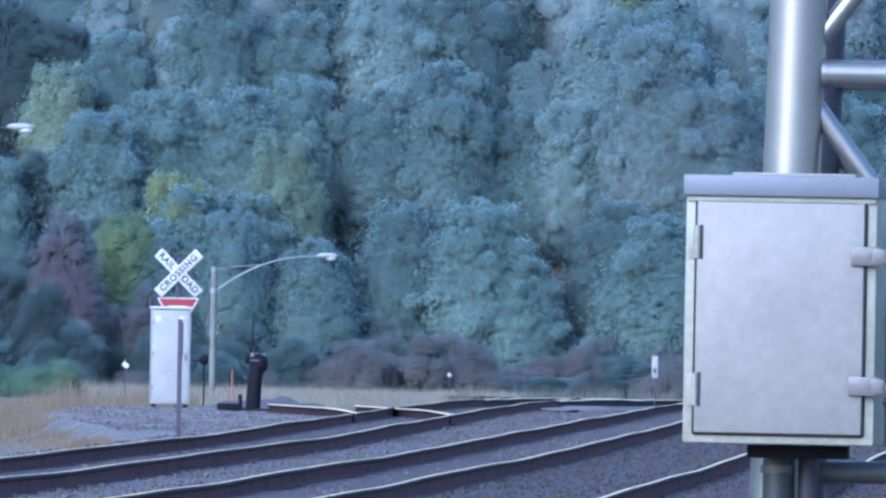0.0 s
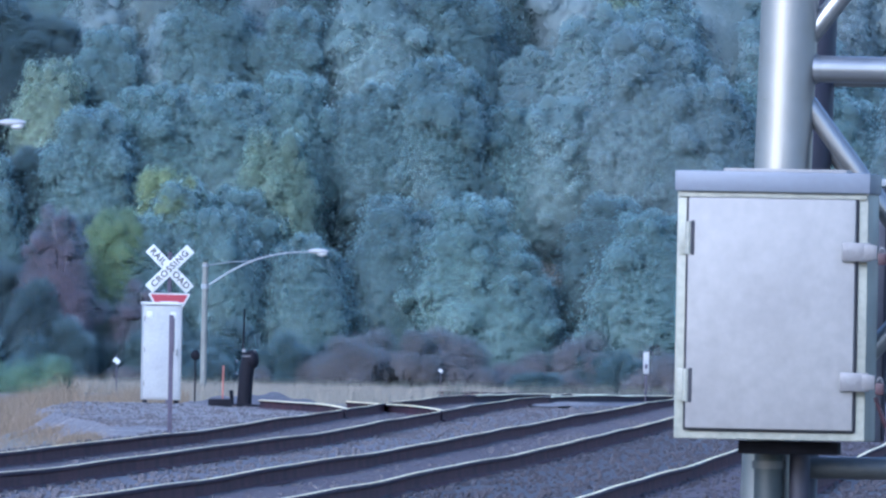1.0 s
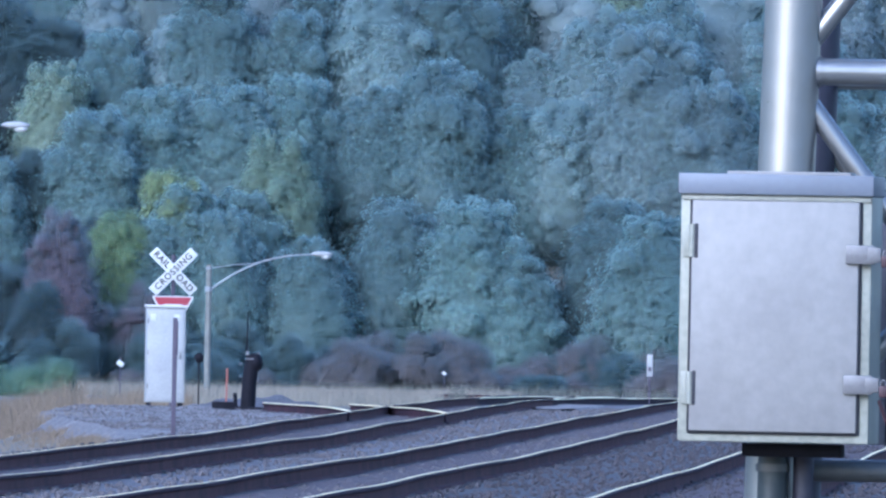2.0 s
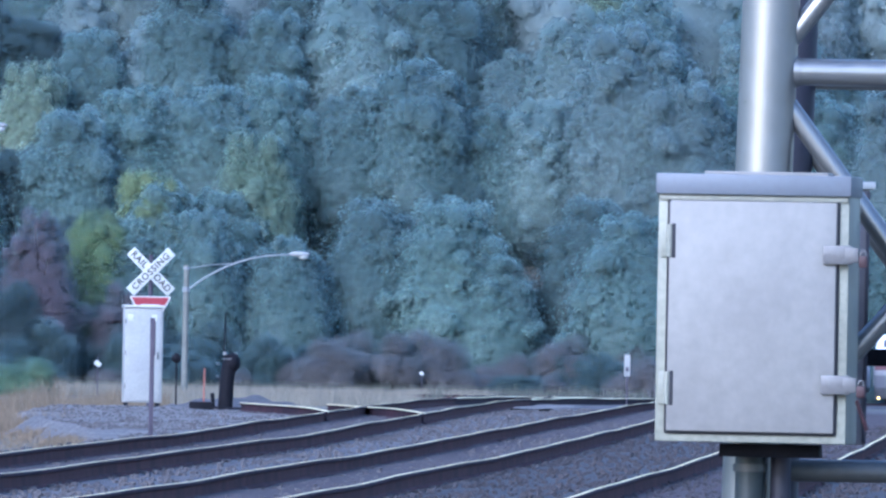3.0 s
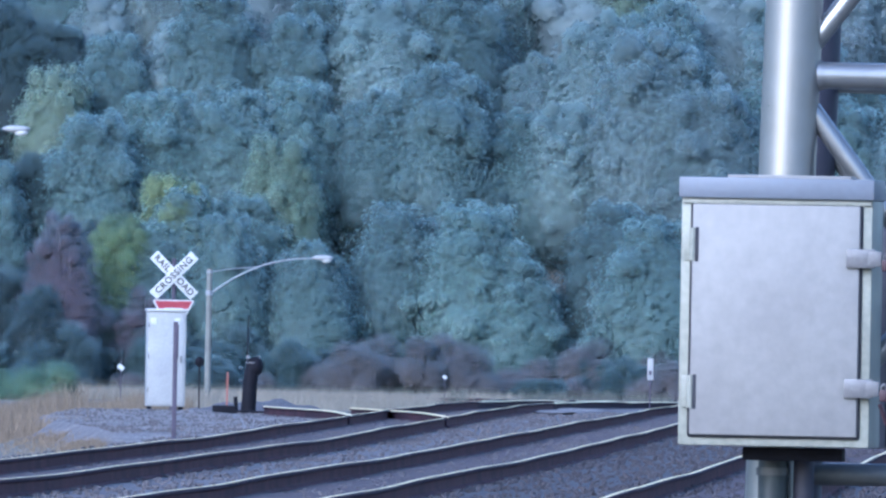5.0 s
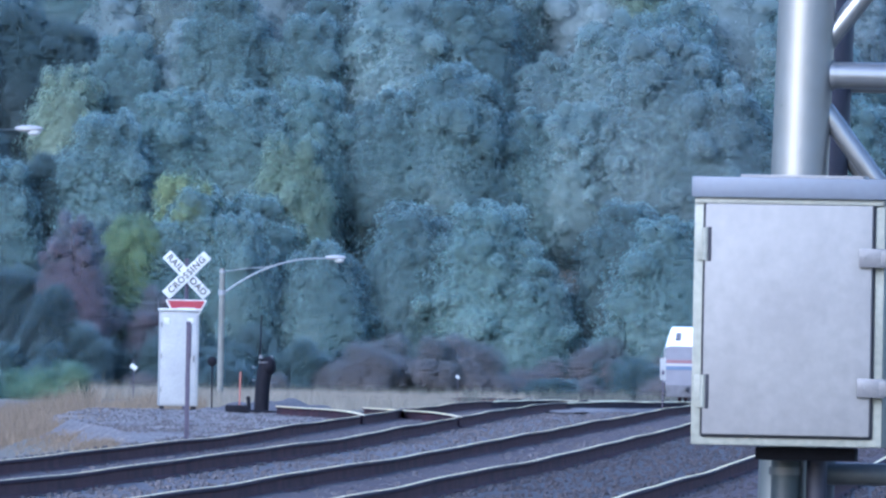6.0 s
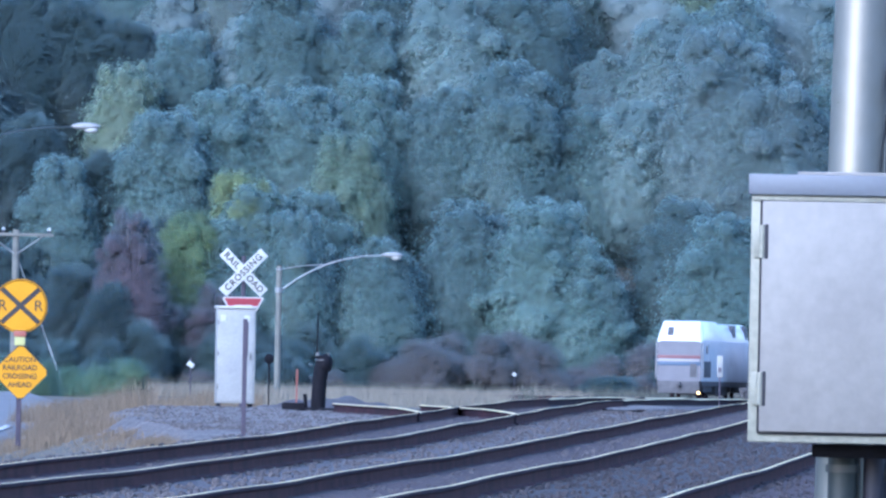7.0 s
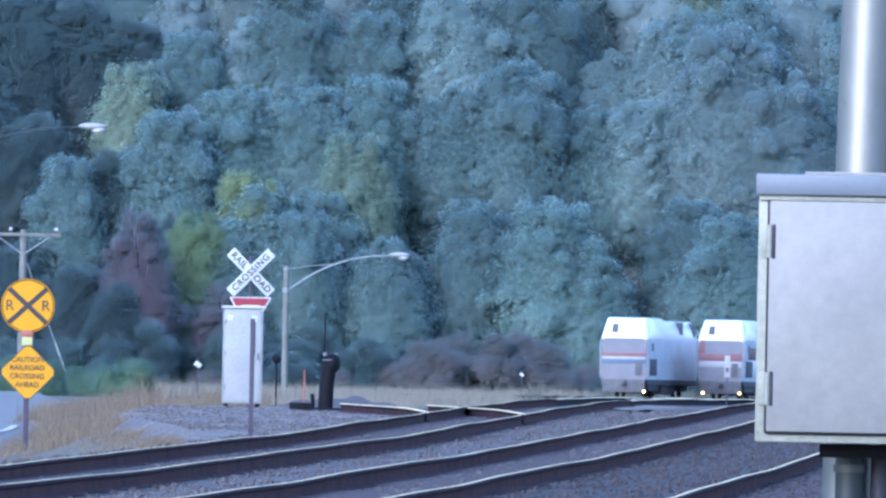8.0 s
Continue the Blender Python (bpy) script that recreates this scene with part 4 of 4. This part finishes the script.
def build_tree(seed, height, width, mat, label, lobes=50, leaves=38000, leaf=0.22):
    rng = random.Random(seed)
    tree = thing("tree", Matrix.Identity(4), label, "tree", "trees on the hillside")
    ls = crown_lobes(rng, height, width, lobes)
    bm = bm_tube([(0, 0, -0.6), (0.05, 0, height * 0.2), (-0.1, 0.1, height * 0.45), (0.05, 0, height * 0.8)], 0.26, 0.06, 9)
    for c, r in ls[5::24]:
        zb = min(c[2] - 0.4, height * (0.2 + 0.4 * rng.random()))
        bm_tube([(0, 0, zb), (c[0] * 0.5, c[1] * 0.5, (zb + c[2]) / 2 + 0.2), c], 0.09, 0.025, 6, bm)
    part("trunk", bm, M_BARK, tree, "grey-brown trunk and limbs")
    part("crown", leaf_cloud("crown", ls, leaves, leaf, seed, mat, (0, 0, height * 0.42)), None, tree)
    return tree


def build_bush(seed, height, width, mat, label, lobes=18, leaves=11000, leaf=0.22, group="bushes at the foot of the hill"):
    rng = random.Random(seed)
    bush = thing("bush", Matrix.Identity(4), label, "bush", group)
    ls = []
    for i in range(lobes):
        a, q = rng.random() * math.tau, width * 0.42 * math.sqrt(rng.random())
        rr = width * (0.13 + 0.10 * rng.random())
        ls.append(((q * math.cos(a), q * math.sin(a), max(rr * 0.5, (height - rr) * rng.random() ** 0.7 * (1.1 - q / width))), rr))
    bm = bm_tube([(0, 0, -0.3), (0.03, 0, height * 0.5)], 0.06, 0.03, 6)
    for c, r in ls[:5]:
        bm_tube([(0, 0, 0.05), c], 0.035, 0.012, 5, bm)
    part("stems", bm, M_BARK, bush)
    part("leaves", leaf_cloud("leaves", ls, leaves, leaf, seed, mat, (0, 0, 0)), None, bush)
    return bush


def scatter_trees():
    rng = random.Random(11)
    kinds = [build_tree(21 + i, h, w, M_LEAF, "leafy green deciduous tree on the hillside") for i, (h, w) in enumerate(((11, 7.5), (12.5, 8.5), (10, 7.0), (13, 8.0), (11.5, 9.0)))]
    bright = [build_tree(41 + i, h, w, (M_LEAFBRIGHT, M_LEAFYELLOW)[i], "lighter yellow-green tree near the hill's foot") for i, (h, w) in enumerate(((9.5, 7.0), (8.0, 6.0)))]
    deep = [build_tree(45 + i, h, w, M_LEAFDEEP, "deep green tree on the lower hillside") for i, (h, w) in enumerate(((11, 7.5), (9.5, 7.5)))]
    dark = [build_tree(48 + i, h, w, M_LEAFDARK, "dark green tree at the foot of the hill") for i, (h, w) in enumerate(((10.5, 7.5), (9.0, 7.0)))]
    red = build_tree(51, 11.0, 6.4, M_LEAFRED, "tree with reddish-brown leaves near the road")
    grey = [build_tree(55 + i, h, w, M_LEAFGREY, "grey-green tree high on the hillside, its leaves paled for haze") for i, (h, w) in enumerate(((12, 8.5), (13, 9.0)))]
    used = set()

    def plant(src, x, y, k, kz, sink=0.2, tip=4):
        m = pose(x, y, ground_z(x, y) - sink, rng.uniform(-tip, tip), rng.uniform(-tip, tip), rng.uniform(0, 360))
        ob = src if src.name not in used else copy_thing(src, m)
        used.add(src.name)
        ob.matrix_basis = m
        ob.scale = (k, k, kz)

    # single crowns that stand out: tree, its height as built, place, distance up the slope, top, breadth
    for src, h, x, u, top, k in (
            (bright[1], 8.0, -18.5, 3, 13.0, 1.3), (bright[1], 8.0, -22.4, 0, 10.2, 1.1), (bright[0], 9.5, -11.4, 8, 16.2, 1.1), (bright[0], 9.5, -27.7, 15, 21.0, 1.0),
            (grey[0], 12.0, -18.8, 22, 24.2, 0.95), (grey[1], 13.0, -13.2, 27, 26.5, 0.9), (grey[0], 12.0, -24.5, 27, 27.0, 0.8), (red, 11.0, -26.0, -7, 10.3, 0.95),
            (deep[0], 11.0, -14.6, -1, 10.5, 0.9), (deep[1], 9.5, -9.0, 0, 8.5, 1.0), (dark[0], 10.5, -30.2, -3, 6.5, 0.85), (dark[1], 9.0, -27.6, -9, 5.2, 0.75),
            (deep[0], 11.0, -31.5, 6, 14.0, 1.0), (bright[0], 9.5, 14.5, 16, 18.5, 0.9), (deep[1], 9.5, 3.0, 2, 7.0, 0.9)):
        y = hill_foot(x) + u
        plant(src, x, y, k, (top - ground_z(x, y) + 0.2) / h, tip=2)
    for row in range(5):
        u = 3 + 8.5 * row
        x0 = -46 + (2.6 if row % 2 else 0.0)
        while x0 < 42:
            x, y = x0 + rng.uniform(-1.4, 1.4), hill_foot(x0) + u + rng.uniform(-3.2, 3.2)
            x0 += 4.8
            s, pick = x / y, rng.random()
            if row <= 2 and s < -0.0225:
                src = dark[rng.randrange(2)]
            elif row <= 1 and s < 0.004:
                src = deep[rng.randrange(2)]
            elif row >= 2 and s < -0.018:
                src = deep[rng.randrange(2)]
            # upper rows get paler leaves, which put more haze into their colour
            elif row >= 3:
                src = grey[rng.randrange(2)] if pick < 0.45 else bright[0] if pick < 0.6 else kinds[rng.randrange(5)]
            elif s < -0.004:
                src = deep[rng.randrange(2)] if pick < 0.5 else bright[0] if pick < 0.74 else kinds[rng.randrange(5)]
            else:
                src = deep[rng.randrange(2)] if pick < 0.35 or row == 0 else bright[0] if pick < 0.47 and row == 2 else kinds[rng.randrange(5)]
            k = rng.uniform(1.0, 1.35)
            plant(src, x, y, k, k * rng.uniform(0.88, 1.14))
    for src in kinds:
        if src.name not in used:
            plant(src, -60, 1130, 1, 1)
    plant(red, -20.2, 1107, 1, 1, 3.4)


def scatter_bushes():
    rng = random.Random(5)
    scrub = [build_bush(61 + i, h, w, M_SCRUB, "dull brown-green scrub bush in front of the trees") for i, (h, w) in enumerate(((3.2, 4.5), (2.4, 3.6), (3.8, 4.0)))]
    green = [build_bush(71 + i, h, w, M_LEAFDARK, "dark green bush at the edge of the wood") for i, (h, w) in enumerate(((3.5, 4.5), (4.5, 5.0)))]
    first = set()
    for i in range(96):
        x = -38 + 76 * i / 96 + rng.uniform(-0.8, 0.8)
        y = hill_foot(x) - rng.uniform(2, 11)
        pool = green if (x < -14 and rng.random() < 0.7) or rng.random() < 0.25 else scrub
        src = pool[rng.randrange(len(pool))]
        m = pose(x, y, ground_z(x, y), 0, 0, rng.uniform(0, 360))
        if src.name not in first:
            first.add(src.name)
            src.matrix_basis = m
            ob = src
        else:
            ob = copy_thing(src, m)
        k = rng.uniform(0.55, 1.4)
        ob.scale = (k, k, k)
    near = build_bush(81, 1.6, 2.5, M_BUSH, "bright green roadside bush among dry grass", 16, 6000, 0.12, "roadside bushes")
    near.matrix_basis = pose(-12.0, 505, ground_z(-12.0, 505) - 0.1)
    for x, y, k in ((-13.6, 516, 0.85), (-15.4, 512, 1.0), (-17.4, 530, 1.1)):
        ob = copy_thing(near, pose(x, y, ground_z(x, y) - 0.1, 0, 0, 77 * k))
        ob.scale = (k, k, k)


def build_grass(name, count, place, height, mat, label, seed, width=0.03):
    """Loose tufts of bent blades; place(rng) gives x, y."""
    rng = np.random.default_rng(seed)
    verts, faces = [], []
    for i in range(count):
        if i % 12 == 0:
            cx, cy = place(rng)
            tall = height * (0.35 + 0.65 * rng.random())
        x, y = cx + rng.normal() * 0.10, cy + rng.normal() * 0.25
        z = ground_z(x, y) - 0.03
        a, h = rng.random() * math.tau, tall * (0.6 + 0.6 * rng.random())
        lean = (rng.normal() * 0.22 * h, rng.normal() * 0.22 * h)
        dx, dy = width * math.cos(a) / 2, width * math.sin(a) / 2
        b = len(verts)
        verts += [(x - dx, y - dy, z), (x + dx, y + dy, z), (x + lean[0] * 0.4 + dx * 0.8, y + lean[1] * 0.4 + dy, z + h * 0.6), (x + lean[0] * 0.4 - dx * 0.8, y + lean[1] * 0.4 - dy, z + h * 0.6), (x + lean[0], y + lean[1], z + h)]
        faces += [(b, b + 1, b + 2, b + 3), (b + 3, b + 2, b + 4)]
    me = bpy.data.meshes.new(name)
    me.from_pydata(verts, [], faces)
    me.materials.append(mat)
    return tagged(new(name, me), label, "grass", kind="stuff")


scatter_trees()
scatter_bushes()
build_grass("far_dry_grass", 40000, lambda g: (g.uniform(-36, 5), g.uniform(925, 965)), 0.85, M_FIELDGRASS, "tall dry grass below the wooded hill", 1, 0.035)
build_grass("far_weeds", 24000, lambda g: (g.uniform(-40, 16), g.uniform(1065, 1098)), 1.25, M_GREENGRASS, "dull green weeds below the wooded hill", 2, 0.03)


def bank(g):
    y = g.uniform(246, 380)
    return -7.05 + g.normal() * 0.55 - 0.028 * (y - 265), y


build_grass("roadside_grass", 54000, bank, 0.25, M_DRYGRASS, "dry straw-coloured grass between road and gravel", 3, 0.009)
build_grass("lot_grass", 30000, lambda g: (g.uniform(-10.8, -6.4), g.uniform(345, 420)), 0.62, M_DRYGRASS, "dry grass tufts behind the signal case", 4, 0.012)


def bank_top(g):
    y = g.uniform(288, 350)
    return -0.0243 * y + g.normal() * 0.28, y


build_grass("tall_tufts", 7000, bank_top, 0.85, M_DRYGRASS, "taller straw-coloured tufts on top of the bank", 14, 0.01)


def field(g):
    y = g.uniform(430, 560)
    return track_a(y) - 2.6 - 9.5 * g.random() ** 1.2, y


build_grass("field_grass", 26000, field, 0.50, M_FIELDGRASS, "tall dry grass in the field behind the crossing", 7, 0.015)
build_grass("track_weeds", 260, lambda g: (0.45 + g.normal() * 0.16, 400 + g.normal() * 2), 0.75, M_GREENGRASS, "small green weed clump beside the track", 12, 0.03)


def verge(g):
    y = g.uniform(206, 268)
    return g.uniform(-9.0, track_a(y) - 1.8 - 0.05 * max(0, y - 215)), y


build_grass("verge_grass", 26000, verge, 0.10, M_DRYGRASS, "short dry grass at the edge of the ballast", 6, 0.01)


def lot_rim(g):
    y = g.uniform(212, 300)
    return lot_edge(y) - 0.15 + g.normal() * 0.3, y


build_grass("rim_grass", 20000, lot_rim, 0.13, M_DRYGRASS, "dry tan grass along the rim of the gravel", 9, 0.012)


def stone_field(name, count, place, sizes, mat, label, category, seed):
    """Loose angular stones; place(rng) gives x, y and z."""
    rng = np.random.default_rng(seed)
    base = [(1, 0, -.3), (-.4, .9, -.3), (-.6, -.8, -.3), (.4, .5, .6), (-.7, .1, .5), (.3, -.6, .5)]
    tri = [(0, 1, 3), (1, 2, 4), (2, 0, 5), (3, 1, 4), (4, 2, 5), (5, 0, 3), (3, 4, 5)]
    verts, faces = [], []
    for i in range(count):
        x, y, z = place(rng)
        s, a, b = sizes[0] + sizes[1] * rng.random(), rng.random() * math.tau, len(verts)
        for vx, vy, vz in base:
            k = 0.75 + 0.5 * rng.random()
            verts.append((x + s * k * (vx * math.cos(a) - vy * math.sin(a)), y + s * k * (vx * math.sin(a) + vy * math.cos(a)), z + s * k * vz))
        faces += [tuple(b + q for q in t) for t in tri]
    me = bpy.data.meshes.new(name)
    me.from_pydata(verts, [], faces)
    me.materials.append(mat)
    return tagged(new(name, me), label, category, kind="stuff")


def pale_zone(g):
    y = 110 + 200 * g.random() ** 1.3
    return g.uniform(track_a(y) - 2.2, track_b(y) + 1.0), y, rail_z(y) - 0.165


def dark_zone(g):
    y = 95 + 170 * g.random() ** 1.4
    return g.uniform(track_b(y) + 0.9, track_c(y) + 1.6), y, rail_z(y) - 0.152


def clearing(g):
    y = 222 + 105 * g.random()
    return g.uniform(lot_edge(y), track_a(y) - 1.7), y, rail_z(y) - 0.155 - 0.24 * smooth(280, 322, y)


stone_field("ballast_stones", 11000, pale_zone, (0.018, 0.03), M_STONE, "loose grey ballast stones between the rails", "ballast", 8)
stone_field("dark_stones", 9000, dark_zone, (0.016, 0.026), M_DARKSTONE, "loose dark ballast stones beside the third track", "ballast", 18)
stone_field("gravel_stones", 3500, clearing, (0.012, 0.022), M_STONE, "loose grey stones on the gravel clearing", "gravel", 19)
build_strip("pale_gravel_patch", lambda y: track_a(y) + 0.95, lambda y: track_a(y) + 1.75, [298 + 1.2 * i for i in range(20)], lambda y: rail_z(y) - 0.125, M_GRAVEL, "pale gravel patch beside the rail", "gravel", side=0.04, rough=0.03)


def build_heap():
    """A low heap of dark ballast behind the switch machine."""
    bm = bmesh.new()
    n, m = 26, 12
    grid = []
    for j in range(m + 1):
        row = []
        for i in range(n + 1):
            u, v = i / n, j / m
            x, y = -5.4 + 3.6 * u, 320 + 18 * v
            h = 0.25 * math.sin(math.pi * u) ** 0.8 * math.sin(math.pi * v) * (0.8 + 0.5 * noise.noise(Vector((x * 2.2, y * 0.5, 9))))
            row.append(bm.verts.new((x, y, rail_z(y) - 0.41 + h * 1.3)))
        grid.append(row)
    for a, b in zip(grid, grid[1:]):
        for i in range(n):
            bm.faces.new((a[i], a[i + 1], b[i + 1], b[i]))
    return tagged(new("ballast_heap", mesh_of("ballast_heap", bm, M_BALLAST)), "low heap of dark ballast stone on gravel", "ballast", kind="structure")


build_heap()
# chamfers 6 and 8 take the bright steel: a wider glint is painted in
build_track("short turnout track curving off the main line", track_k, [246.5 + 1.0 * i for i in range(28)], 0.7, 252, 274, 240, 0.0, (6, 7, 8))
build_track("crossover track curving between the two main tracks", track_d, [293 + 1.5 * i for i in range(96)], 0.3, 300, 430, 240, 0.012, (6, 7, 8))
motions()
